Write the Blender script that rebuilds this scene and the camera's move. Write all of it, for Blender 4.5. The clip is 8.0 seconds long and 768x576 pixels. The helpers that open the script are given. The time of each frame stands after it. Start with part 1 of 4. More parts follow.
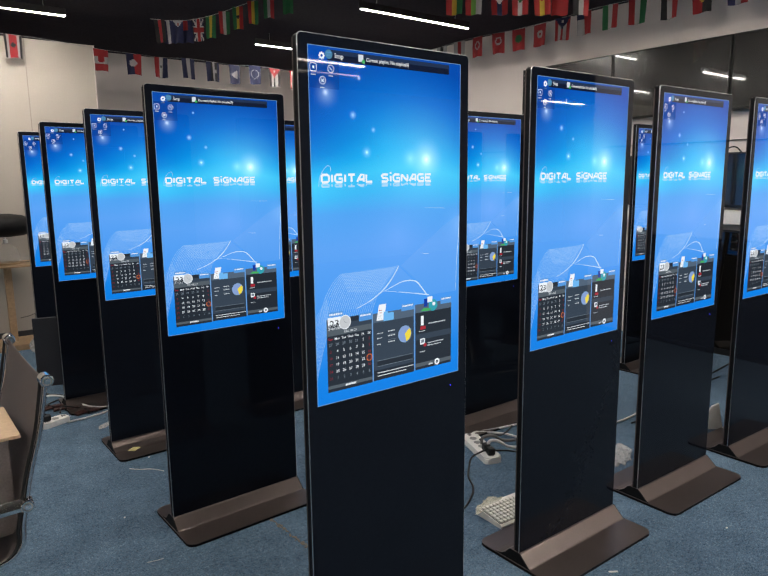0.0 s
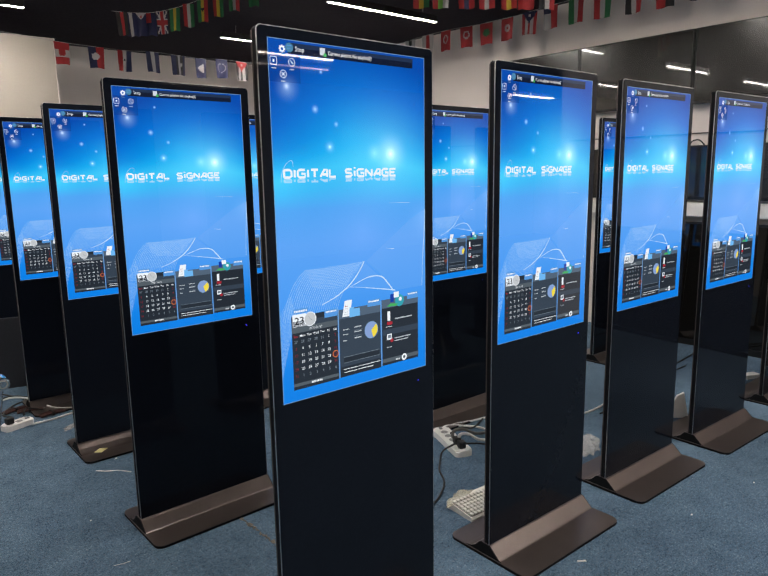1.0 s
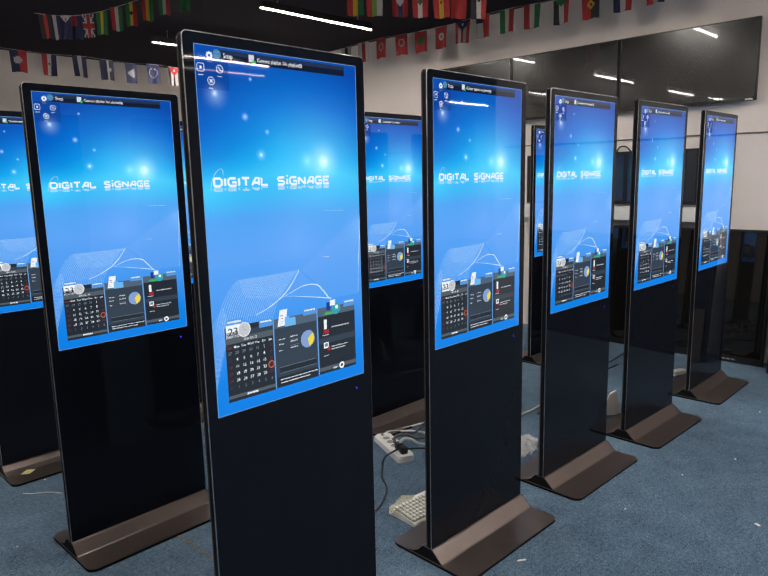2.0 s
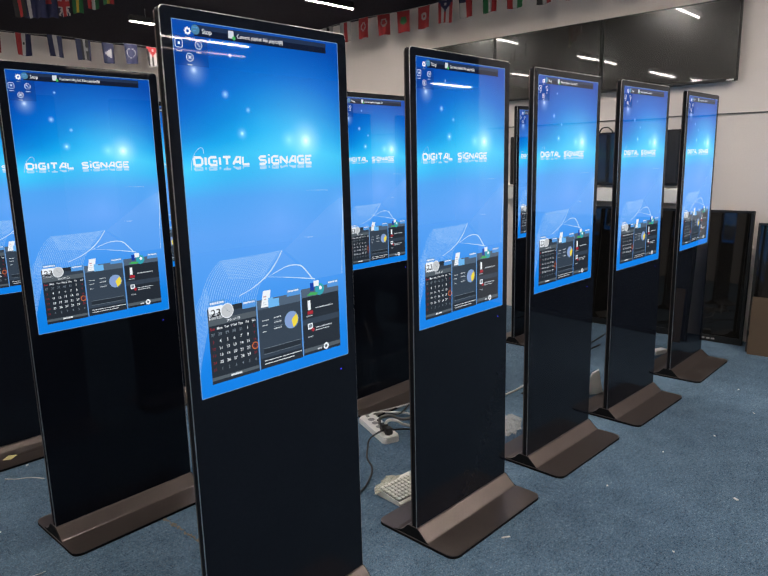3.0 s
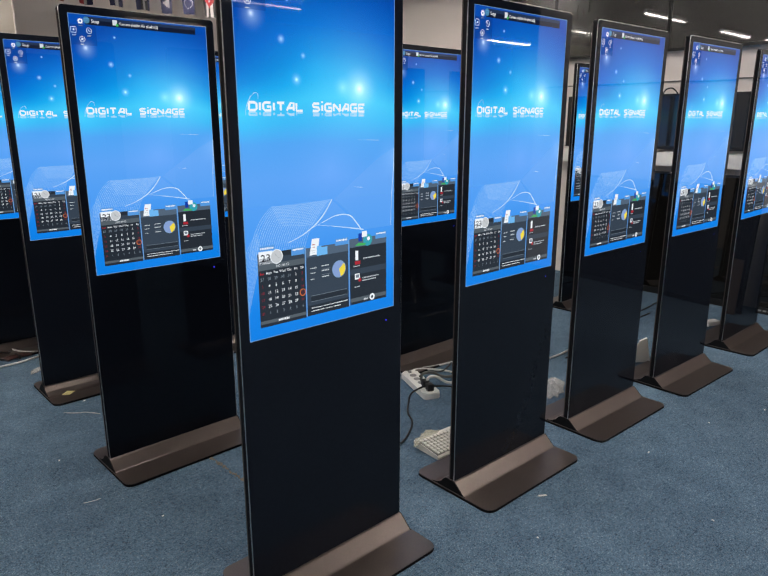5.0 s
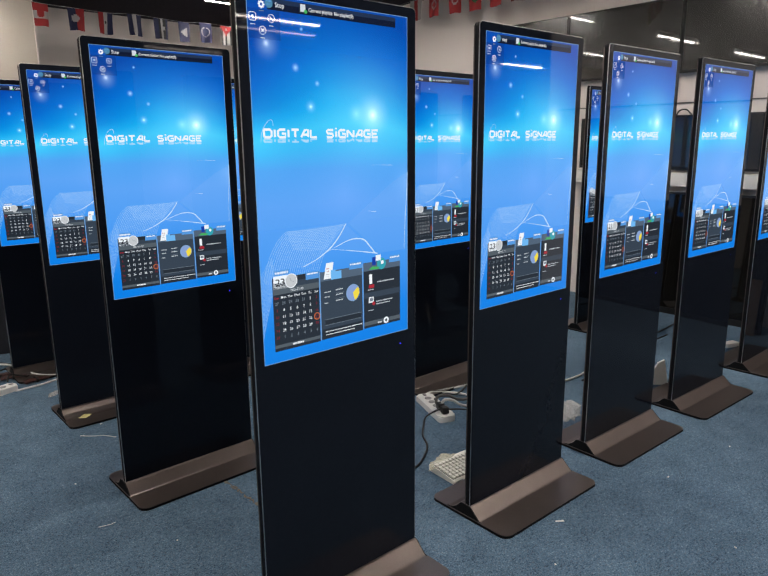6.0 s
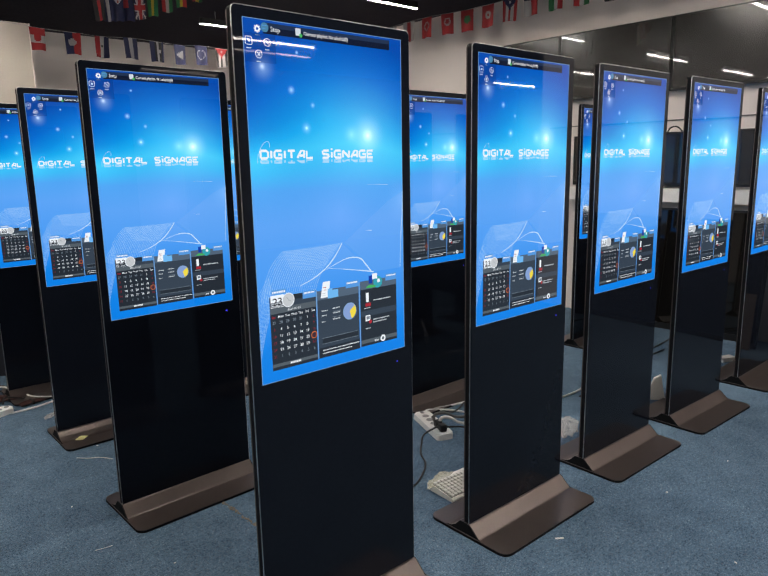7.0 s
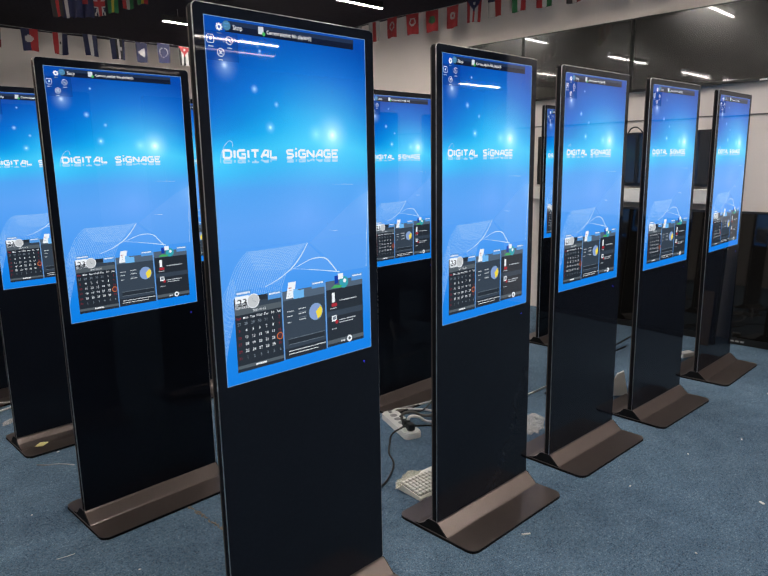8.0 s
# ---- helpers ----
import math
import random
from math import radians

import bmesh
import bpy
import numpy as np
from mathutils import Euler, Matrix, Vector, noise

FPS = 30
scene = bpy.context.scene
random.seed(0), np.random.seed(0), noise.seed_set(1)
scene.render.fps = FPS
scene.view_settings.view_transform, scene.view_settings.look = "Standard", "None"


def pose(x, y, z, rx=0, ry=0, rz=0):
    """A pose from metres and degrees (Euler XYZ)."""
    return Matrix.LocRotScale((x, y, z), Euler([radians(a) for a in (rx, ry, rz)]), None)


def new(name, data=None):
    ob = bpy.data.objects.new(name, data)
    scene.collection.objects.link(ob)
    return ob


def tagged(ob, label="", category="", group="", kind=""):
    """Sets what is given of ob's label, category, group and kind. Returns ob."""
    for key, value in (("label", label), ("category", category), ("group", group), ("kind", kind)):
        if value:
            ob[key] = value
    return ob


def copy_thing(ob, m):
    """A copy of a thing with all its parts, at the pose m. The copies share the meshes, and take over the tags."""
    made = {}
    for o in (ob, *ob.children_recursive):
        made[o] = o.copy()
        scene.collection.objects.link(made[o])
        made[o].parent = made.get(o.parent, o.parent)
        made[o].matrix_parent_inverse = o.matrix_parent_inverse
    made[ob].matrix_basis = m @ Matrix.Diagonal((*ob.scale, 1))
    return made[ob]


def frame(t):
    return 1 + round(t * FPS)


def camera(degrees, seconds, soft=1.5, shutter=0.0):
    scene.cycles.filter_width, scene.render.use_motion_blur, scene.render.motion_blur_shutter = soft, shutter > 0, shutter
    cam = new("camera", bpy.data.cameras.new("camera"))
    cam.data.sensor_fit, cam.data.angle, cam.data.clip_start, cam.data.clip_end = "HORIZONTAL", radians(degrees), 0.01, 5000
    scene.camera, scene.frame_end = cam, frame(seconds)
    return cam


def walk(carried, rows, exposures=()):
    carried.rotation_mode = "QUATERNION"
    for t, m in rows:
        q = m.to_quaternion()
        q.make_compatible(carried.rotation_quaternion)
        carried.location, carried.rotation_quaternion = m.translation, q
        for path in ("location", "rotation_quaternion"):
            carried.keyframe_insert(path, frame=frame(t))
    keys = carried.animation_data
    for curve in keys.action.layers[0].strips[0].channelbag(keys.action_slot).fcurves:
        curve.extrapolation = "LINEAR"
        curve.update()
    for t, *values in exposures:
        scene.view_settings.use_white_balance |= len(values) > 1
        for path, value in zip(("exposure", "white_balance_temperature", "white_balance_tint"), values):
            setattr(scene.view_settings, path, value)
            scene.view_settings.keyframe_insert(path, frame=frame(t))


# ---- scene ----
cam = camera(61.17, 8.0, soft=1.4)
PATH = [
    (0.0, pose(-1.156, -1.448, 1.431, 80.45, 0.63, -37.99)),
    (0.5, pose(-1.150, -1.452, 1.431, 80.35, 0.75, -39.23)),
    (1.0, pose(-1.131, -1.453, 1.432, 79.93, 0.95, -40.41)),
    (1.5, pose(-1.119, -1.456, 1.433, 80.09, 0.82, -42.58)),
    (2.0, pose(-1.113, -1.463, 1.436, 80.35, 1.24, -45.59)),
    (2.2, pose(-1.110, -1.465, 1.434, 80.34, 1.24, -46.56)),
    (3.5, pose(-1.109, -1.456, 1.419, 77.43, 1.08, -46.82)),
    (4.0, pose(-1.110, -1.458, 1.409, 75.85, 0.37, -45.89)),
    (4.5, pose(-1.112, -1.460, 1.397, 75.04, 0.03, -44.34)),
    (5.0, pose(-1.119, -1.464, 1.398, 75.56, -0.00, -42.59)),
    (6.3, pose(-1.121, -1.473, 1.406, 78.11, 0.73, -41.32)),
    (6.5, pose(-1.127, -1.476, 1.406, 78.56, 0.77, -41.35)),
    (7.0, pose(-1.129, -1.478, 1.408, 79.05, 1.05, -41.83)),
    (7.5, pose(-1.126, -1.479, 1.409, 79.04, 1.07, -43.91)),
    (8.0, pose(-1.124, -1.481, 1.408, 78.98, 0.98, -44.69)),
]
walk(cam, PATH, exposures=[(0.0, 0.0), (8.0, 0.0)])

# ---- world: a closed room, lit by its ceiling lamps and screens ----
world = bpy.data.worlds.new("world")
scene.world = world
world.use_nodes = True
world.node_tree.nodes["Background"].inputs[0].default_value = (0.02, 0.022, 0.025, 1)
world.node_tree.nodes["Background"].inputs[1].default_value = 0.2
LAMP_GLOW = 172.0

# ---- sizes ----
ROOM_X0, ROOM_X1, ROOM_Y0, ROOM_Y1, CEIL = -7.0, 4.25, -8.0, 6.85, 2.93
HALL_X1, HALL_Y1 = 11.0, -2.4
SCR_W, SCR_H, SCR_Z = 0.530, 0.942, 0.821
BODY_X0, BODY_X1, BODY_Z0, BODY_Z1, BODY_D = -0.293, 0.300, 0.040, 1.791, 0.023


# ---- materials ----
def lin(c):
    return tuple(((v / 255) / 12.92 if v <= 10 else (((v / 255) + 0.055) / 1.055) ** 2.4) for v in c)


def principled(name):
    m = bpy.data.materials.new(name)
    m.use_nodes = True
    return m, m.node_tree, m.node_tree.nodes["Principled BSDF"]


def surface(name, color, rough=0.5, metal=0.0, vary=0.15, scale=6.0, grain=80.0, bump=0.1, depth=0.002, spec=0.5, coat=0.0):
    """A plain surface with stains at one scale and grain at another."""
    m, nt, b = principled(name)
    n, l = nt.nodes, nt.links
    co = n.new("ShaderNodeTexCoord")
    big, fine = n.new("ShaderNodeTexNoise"), n.new("ShaderNodeTexNoise")
    big.inputs["Scale"].default_value, fine.inputs["Scale"].default_value = scale, grain
    big.inputs["Detail"].default_value = 4
    fine.inputs["Detail"].default_value = 3
    l.new(co.outputs["Object"], big.inputs["Vector"])
    l.new(co.outputs["Object"], fine.inputs["Vector"])
    add = n.new("ShaderNodeMath")
    add.operation = "ADD"
    l.new(big.outputs["Fac"], add.inputs[0])
    l.new(fine.outputs["Fac"], add.inputs[1])
    ramp = n.new("ShaderNodeMapRange")
    ramp.inputs["From Min"].default_value, ramp.inputs["From Max"].default_value = 0.6, 1.4
    ramp.inputs["To Min"].default_value, ramp.inputs["To Max"].default_value = 1 - vary, 1 + vary
    l.new(add.outputs[0], ramp.inputs["Value"])
    mul = n.new("ShaderNodeVectorMath")
    mul.operation = "SCALE"
    mul.inputs[0].default_value = color[:3]
    l.new(ramp.outputs[0], mul.inputs["Scale"])
    l.new(mul.outputs[0], b.inputs["Base Color"])
    r2 = n.new("ShaderNodeMapRange")
    r2.inputs["To Min"].default_value, r2.inputs["To Max"].default_value = max(rough * 0.75, 0.005), min(rough * 1.25, 1)
    l.new(big.outputs["Fac"], r2.inputs["Value"])
    l.new(r2.outputs[0], b.inputs["Roughness"])
    b.inputs["Metallic"].default_value = metal
    b.inputs["Specular IOR Level"].default_value = spec
    b.inputs["Coat Weight"].default_value = coat
    if bump:
        bp = n.new("ShaderNodeBump")
        bp.inputs["Strength"].default_value, bp.inputs["Distance"].default_value = bump, depth
        l.new(fine.outputs["Fac"], bp.inputs["Height"])
        l.new(bp.outputs[0], b.inputs["Normal"])
    return m


def glow(name, rgb, strength=1.0, rough=0.025):
    """A lit patch of a display behind glass, colour as shown on the display."""
    m, nt, b = principled(name)
    b.inputs["Base Color"].default_value = (0.004, 0.004, 0.005, 1)
    b.inputs["Roughness"].default_value = rough
    b.inputs["Specular IOR Level"].default_value = 0.40
    b.inputs["Emission Color"].default_value = (*lin(rgb), 1)
    b.inputs["Emission Strength"].default_value = strength
    return m


def carpet_material():
    """Cut-pile carpet: tufts in several shades of blue, grey and brown, trodden patches over them."""
    m, nt, b = principled("blue_carpet")
    n, l = nt.nodes, nt.links
    co = n.new("ShaderNodeTexCoord")
    tuft, clump, blot, wash, hue = (n.new("ShaderNodeTexNoise") for _ in range(5))
    for node, s, d, r in ((tuft, 190, 2, 0.6), (clump, 62, 4, 0.7), (blot, 7.5, 6, 0.62), (wash, 0.9, 3, 0.5), (hue, 120, 2, 0.5)):
        node.inputs["Scale"].default_value, node.inputs["Detail"].default_value, node.inputs["Roughness"].default_value = s, d, r
        l.new(co.outputs["Object"], node.inputs["Vector"])

    def add(a, ka, c, kc):
        k1, k2 = n.new("ShaderNodeMath"), n.new("ShaderNodeMath")
        k1.operation, k2.operation = "MULTIPLY", "MULTIPLY_ADD"
        k1.inputs[1].default_value, k2.inputs[1].default_value = ka, kc
        l.new(a, k1.inputs[0])
        l.new(c, k2.inputs[0])
        l.new(k1.outputs[0], k2.inputs[2])
        return k2.outputs[0]

    mixed = add(add(tuft.outputs["Fac"], 0.62, clump.outputs["Fac"], 0.38), 0.84, blot.outputs["Fac"], 0.16)
    ramp = n.new("ShaderNodeValToRGB")
    e = ramp.color_ramp.elements
    e[0].position, e[0].color = 0.385, (0.028, 0.054, 0.086, 1)
    e[1].position, e[1].color = 0.66, (0.34, 0.43, 0.49, 1)
    for p, c in ((0.465, (0.078, 0.133, 0.198, 1)), (0.525, (0.114, 0.188, 0.268, 1)), (0.585, (0.170, 0.255, 0.332, 1))):
        k = e.new(p)
        k.color = c
    l.new(mixed, ramp.inputs["Fac"])
    rng = n.new("ShaderNodeMapRange")
    rng.inputs["From Min"].default_value, rng.inputs["From Max"].default_value = 0.3, 0.7
    rng.inputs["To Min"].default_value, rng.inputs["To Max"].default_value = 0.86, 1.14
    l.new(wash.outputs["Fac"], rng.inputs["Value"])
    sc = n.new("ShaderNodeVectorMath")
    sc.operation = "SCALE"
    l.new(ramp.outputs["Color"], sc.inputs[0])
    l.new(rng.outputs[0], sc.inputs["Scale"])
    fray = n.new("ShaderNodeMapRange")
    fray.inputs["From Min"].default_value, fray.inputs["From Max"].default_value = 0.52, 0.74
    fray.inputs["To Max"].default_value = 0.42
    l.new(hue.outputs["Fac"], fray.inputs["Value"])
    mix = n.new("ShaderNodeMix")
    mix.data_type = "RGBA"
    l.new(fray.outputs[0], mix.inputs["Factor"])
    l.new(sc.outputs[0], mix.inputs["A"])
    mix.inputs["B"].default_value = (0.215, 0.200, 0.205, 1)
    l.new(mix.outputs["Result"], b.inputs["Base Color"])
    b.inputs["Roughness"].default_value = 0.95
    b.inputs["Specular IOR Level"].default_value = 0.12
    bp = n.new("ShaderNodeBump")
    bp.inputs["Strength"].default_value, bp.inputs["Distance"].default_value = 0.75, 0.005
    l.new(mixed, bp.inputs["Height"])
    l.new(bp.outputs[0], b.inputs["Normal"])
    return m


def wallpaper_material():
    """The blue picture that the displays show: a vertical wash with a bright band and soft stars."""
    m, nt, b = principled("display_picture")
    n, l = nt.nodes, nt.links
    co = n.new("ShaderNodeTexCoord")
    sep = n.new("ShaderNodeSeparateXYZ")
    l.new(co.outputs["Object"], sep.inputs[0])

    def math2(op, a, bb):
        k = n.new("ShaderNodeMath")
        k.operation = op
        for i, v in enumerate((a, bb)):
            if isinstance(v, (int, float)):
                k.inputs[i].default_value = v
            else:
                l.new(v, k.inputs[i])
        return k.outputs[0]

    v = math2("DIVIDE", math2("SUBTRACT", sep.outputs["Z"], SCR_Z), SCR_H)
    dx = math2("SUBTRACT", sep.outputs["X"], 0.06)
    bow = math2("MULTIPLY", math2("MULTIPLY", dx, dx), 1.15)
    upper = math2("MULTIPLY", bow, math2("MINIMUM", math2("MAXIMUM", math2("MULTIPLY", math2("SUBTRACT", v, 0.55), 6.0), 0.0), 1.0))
    v2 = math2("ADD", v, upper)
    ramp = n.new("ShaderNodeValToRGB")
    e = ramp.color_ramp.elements
    stops = ((0.0, (8, 124, 224)), (0.10, (18, 128, 226)), (0.30, (74, 152, 237)), (0.45, (90, 160, 240)), (0.55, (78, 160, 238)), (0.62, (58, 180, 240)),
             (0.68, (56, 190, 241)), (0.74, (18, 162, 231)), (0.80, (0, 132, 216)), (0.88, (0, 104, 202)), (1.0, (2, 72, 168)))
    e[0].position, e[0].color = stops[0][0], (*lin(stops[0][1]), 1)
    e[1].position, e[1].color = stops[-1][0], (*lin(stops[-1][1]), 1)
    for p, c in stops[1:-1]:
        k = e.new(p)
        k.color = (*lin(c), 1)
    l.new(v2, ramp.inputs["Fac"])
    color = ramp.outputs["Color"]
    glints = ((0.118, 0.672, 0.25, 0.36, (0.26, 0.58, 0.42)), (0.130, 0.664, 0.075, 0.42, (1, 0.86, 0.66)), (0.129, 0.664, 0.026, 0.40, (1, 0.92, 0.8)), (0.068, 0.666, 0.038, 0.26, (0.7, 0.9, 0.8)),
              (-0.213, 0.826, 0.046, 0.34, (0.62, 0.86, 0.85)), (-0.215, 0.830, 0.014, 0.55, (0.9, 0.95, 0.95)), (-0.130, 0.777, 0.015, 0.62, (0.6, 0.85, 0.95)), (-0.063, 0.741, 0.011, 0.5, (0.6, 0.8, 0.9)),
              (-0.086, 0.681, 0.022, 0.34, (0.7, 0.9, 0.9)), (-0.086, 0.681, 0.009, 0.5, (0.8, 0.95, 0.95)), (-0.108, 0.872, 0.008, 0.8, (0.5, 0.8, 0.9)), (0.02, 0.45, 0.2, 0.05, (0.8, 0.7, 1)),
              (-0.02, 0.72, 0.26, 0.14, (0.05, 0.5, 0.5)), (-0.262, 0.605, 0.16, 0.20, (0.1, 0.6, 0.6)), (0.263, 0.47, 0.09, 0.10, (0.7, 0.8, 0.8)))
    for x, z, r, gain, tint in glints:
        d = n.new("ShaderNodeVectorMath")
        d.operation = "DISTANCE"
        l.new(co.outputs["Object"], d.inputs[0])
        d.inputs[1].default_value = (x, -0.0036, SCR_Z + z)
        mr = n.new("ShaderNodeMapRange")
        mr.inputs["From Min"].default_value, mr.inputs["From Max"].default_value = 0.0, r
        mr.inputs["To Min"].default_value, mr.inputs["To Max"].default_value = 1.0, 0.0
        l.new(d.outputs["Value"], mr.inputs["Value"])
        mix = n.new("ShaderNodeMix")
        mix.data_type, mix.blend_type = "RGBA", "ADD"
        l.new(math2("MULTIPLY", math2("POWER", mr.outputs[0], 2.2), gain), mix.inputs["Factor"])
        l.new(color, mix.inputs["A"])
        mix.inputs["B"].default_value = (*tint, 1)
        color = mix.outputs["Result"]
    b.inputs["Base Color"].default_value = (0.004, 0.004, 0.005, 1)
    b.inputs["Roughness"].default_value = 0.025
    b.inputs["Specular IOR Level"].default_value = 0.40
    l.new(color, b.inputs["Emission Color"])
    b.inputs["Emission Strength"].default_value = 1.06
    return m


M_CARPET = carpet_material()
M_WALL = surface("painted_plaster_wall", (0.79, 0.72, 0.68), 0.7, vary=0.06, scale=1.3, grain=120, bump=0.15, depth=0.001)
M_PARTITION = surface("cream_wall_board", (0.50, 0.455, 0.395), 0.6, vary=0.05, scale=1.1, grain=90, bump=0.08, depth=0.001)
M_CEIL = surface("black_ceiling_paint", (0.036, 0.031, 0.038), 0.95, vary=0.3, scale=1.5, grain=40, bump=0.3, depth=0.004, spec=0.05)
M_JOINT = surface("grey_joint_filler", (0.38, 0.34, 0.29), 0.7, vary=0.08)
M_SKIRT = surface("dark_skirting", (0.05, 0.05, 0.052), 0.5, vary=0.15)
M_GLASS = surface("black_front_glass", (0.0095, 0.0122, 0.0195), 0.03, vary=0.1, scale=4, bump=0.0, spec=0.16)
M_SHELL = surface("black_powder_coat", (0.0075, 0.0072, 0.0085), 0.5, vary=0.2, scale=9, grain=300, bump=0.1, depth=0.0004, spec=0.12)
M_TRIM = surface("brushed_aluminium_edge", (0.82, 0.80, 0.77), 0.32, metal=1.0, vary=0.05, scale=20, grain=200, bump=0.0)
M_BASE = surface("dark_bronze_sheet_steel", (0.138, 0.112, 0.104), 0.36, metal=0.68, vary=0.18, scale=7, grain=350, bump=0.12, depth=0.0004)
M_UNDER = surface("black_rubber_edge", (0.006, 0.006, 0.007), 0.7, vary=0.2, scale=12, spec=0.15)
M_PICTURE = wallpaper_material()
M_TUBE = glow("lamp_diffuser", (255, 246, 236), LAMP_GLOW, 0.5)
# Dimmed so that the lamp's streak in the front glass stays faint.
M_TUBE_DIM = glow("dimmed_lamp_diffuser", (255, 242, 228), LAMP_GLOW * 0.2, 0.5)
M_HOUSING = surface("black_lamp_housing", (0.02, 0.02, 0.02), 0.5)

G_WHITE = glow("shown_white", (238, 244, 250))
G_GREY = glow("shown_grey", (120, 132, 144))
G_BAR = glow("shown_dark_bar", (16, 26, 48))
G_PANEL = glow("shown_panel", (54, 66, 80))
G_PANEL_DARK = glow("shown_panel_dark", (38, 45, 54))
G_LIGHTBAR = glow("shown_bar_grey", (84, 94, 102))
G_TAB = glow("shown_tab_blue", (86, 152, 222))
G_EDGE = glow("shown_pale_edge", (120, 160, 200))
G_LINE = glow("shown_pale_line", (196, 224, 252))
G_NET = glow("shown_net_line", (152, 198, 250))
G_RED = glow("shown_red", (170, 42, 54))
G_DARKRED = glow("shown_dark_red", (124, 40, 52))
G_CLOCK = glow("shown_clock_face", (196, 200, 204))
G_ORANGE = glow("shown_orange", (206, 110, 60))
G_YELLOW = glow("shown_yellow", (240, 216, 70))
G_PIE = glow("shown_pie_blue", (134, 160, 210))
G_GREEN = glow("shown_green", (70, 176, 96))
G_CYAN = glow("shown_cyan", (52, 160, 178))
G_FOLDER = glow("shown_folder_blue", (110, 182, 240))
G_NAVY = glow("shown_navy", (20, 60, 160))
G_LED = glow("blue_power_led", (60, 60, 255), 2.5)
G_INK = glow("shown_black_ink", (40, 40, 44))
G_PAPER = glow("shown_soft_white", (206, 214, 222))
G_BARTOP = glow("shown_bar_sheen", (34, 50, 78))
G_PANELTOP = glow("shown_panel_top", (82, 100, 120))
G_GLOBE = glow("shown_globe_teal", (74, 128, 162))


def veil(name, rgb, strength):
    """A faint lighter sheet within the picture: what is under it shows through."""
    m = bpy.data.materials.new(name)
    m.use_nodes = True
    n, l = m.node_tree.nodes, m.node_tree.links
    n.remove(n["Principled BSDF"])
    t, e, mix = n.new("ShaderNodeBsdfTransparent"), n.new("ShaderNodeEmission"), n.new("ShaderNodeMixShader")
    e.inputs["Color"].default_value = (*lin(rgb), 1)
    mix.inputs["Fac"].default_value = strength
    l.new(t.outputs[0], mix.inputs[1])
    l.new(e.outputs[0], mix.inputs[2])
    l.new(mix.outputs[0], n["Material Output"].inputs["Surface"])
    return m


M_VEIL = veil("shown_veil", (180, 212, 250), 0.065)
M_FADE = veil("shown_fading_white", (230, 240, 250), 0.40)
M_DIM = veil("shown_dim_sheet", (20, 40, 90), 0.28)


# ---- mesh helpers ----
def part(name, bm, material, parent=None, label="", smooth=False):
    me = bpy.data.meshes.new(name)
    bmesh.ops.recalc_face_normals(bm, faces=bm.faces[:])
    bm.to_mesh(me)
    bm.free()
    for mt in (material if isinstance(material, (list, tuple)) else [material]):
        me.materials.append(mt)
    if smooth:
        for p in me.polygons:
            p.use_smooth = True
    ob = new(name, me)
    if parent is not None:
        ob.parent = parent
    if label:
        tagged(ob, label)
    return ob


def thing(name, label, category, m=None, group="", kind=""):
    ob = new(name)
    ob.empty_display_size = 0.1
    if m is not None:
        ob.matrix_basis = m
    return tagged(ob, label, category, group, kind)


def box(bm, x0, y0, z0, x1, y1, z1, bevel=0.0):
    r = bmesh.ops.create_cube(bm, size=1, matrix=Matrix.LocRotScale(((x0 + x1) / 2, (y0 + y1) / 2, (z0 + z1) / 2), None, (abs(x1 - x0), abs(y1 - y0), abs(z1 - z0))))
    if bevel:
        edges = list({e for v in r["verts"] for e in v.link_edges})
        bmesh.ops.bevel(bm, geom=edges, offset=bevel, segments=2, affect="EDGES", profile=0.5)
    return bm


def prism(bm, pts, d):
    """Extrude the polygon pts (3D points) by the vector d."""
    a = [bm.verts.new(p) for p in pts]
    c = [bm.verts.new(Vector(p) + Vector(d)) for p in pts]
    bm.faces.new(a)
    bm.faces.new(c[::-1])
    k = len(pts)
    for i in range(k):
        bm.faces.new((a[i], a[(i + 1) % k], c[(i + 1) % k], c[i]))
    return bm


def rounded(x0, y0, x1, y1, r, seg=5):
    out = []
    for cx, cy, a0 in ((x1 - r, y1 - r, 0), (x0 + r, y1 - r, 90), (x0 + r, y0 + r, 180), (x1 - r, y0 + r, 270)):
        for i in range(seg + 1):
            a = radians(a0 + 90 * i / seg)
            out.append((cx + r * math.cos(a), cy + r * math.sin(a)))
    return out


def tube(bm, pts, r, sides=8, cap=True):
    """A round bar along the points."""
    pts = [Vector(p) for p in pts]
    rings, up = [], Vector((0, 0, 1))
    for i, p in enumerate(pts):
        d = (pts[min(i + 1, len(pts) - 1)] - pts[max(i - 1, 0)]).normalized()
        s = d.cross(up)
        s = s.normalized() if s.length > 1e-3 else Vector((1, 0, 0))
        t = s.cross(d).normalized()
        rr = r[i] if isinstance(r, (list, tuple)) else r
        rings.append([bm.verts.new(p + rr * (math.cos(2 * math.pi * k / sides) * s + math.sin(2 * math.pi * k / sides) * t)) for k in range(sides)])
    for a, c in zip(rings, rings[1:]):
        for k in range(sides):
            bm.faces.new((a[k], a[(k + 1) % sides], c[(k + 1) % sides], c[k]))
    if cap:
        bm.faces.new(rings[0][::-1])
        bm.faces.new(rings[-1])
    return bm


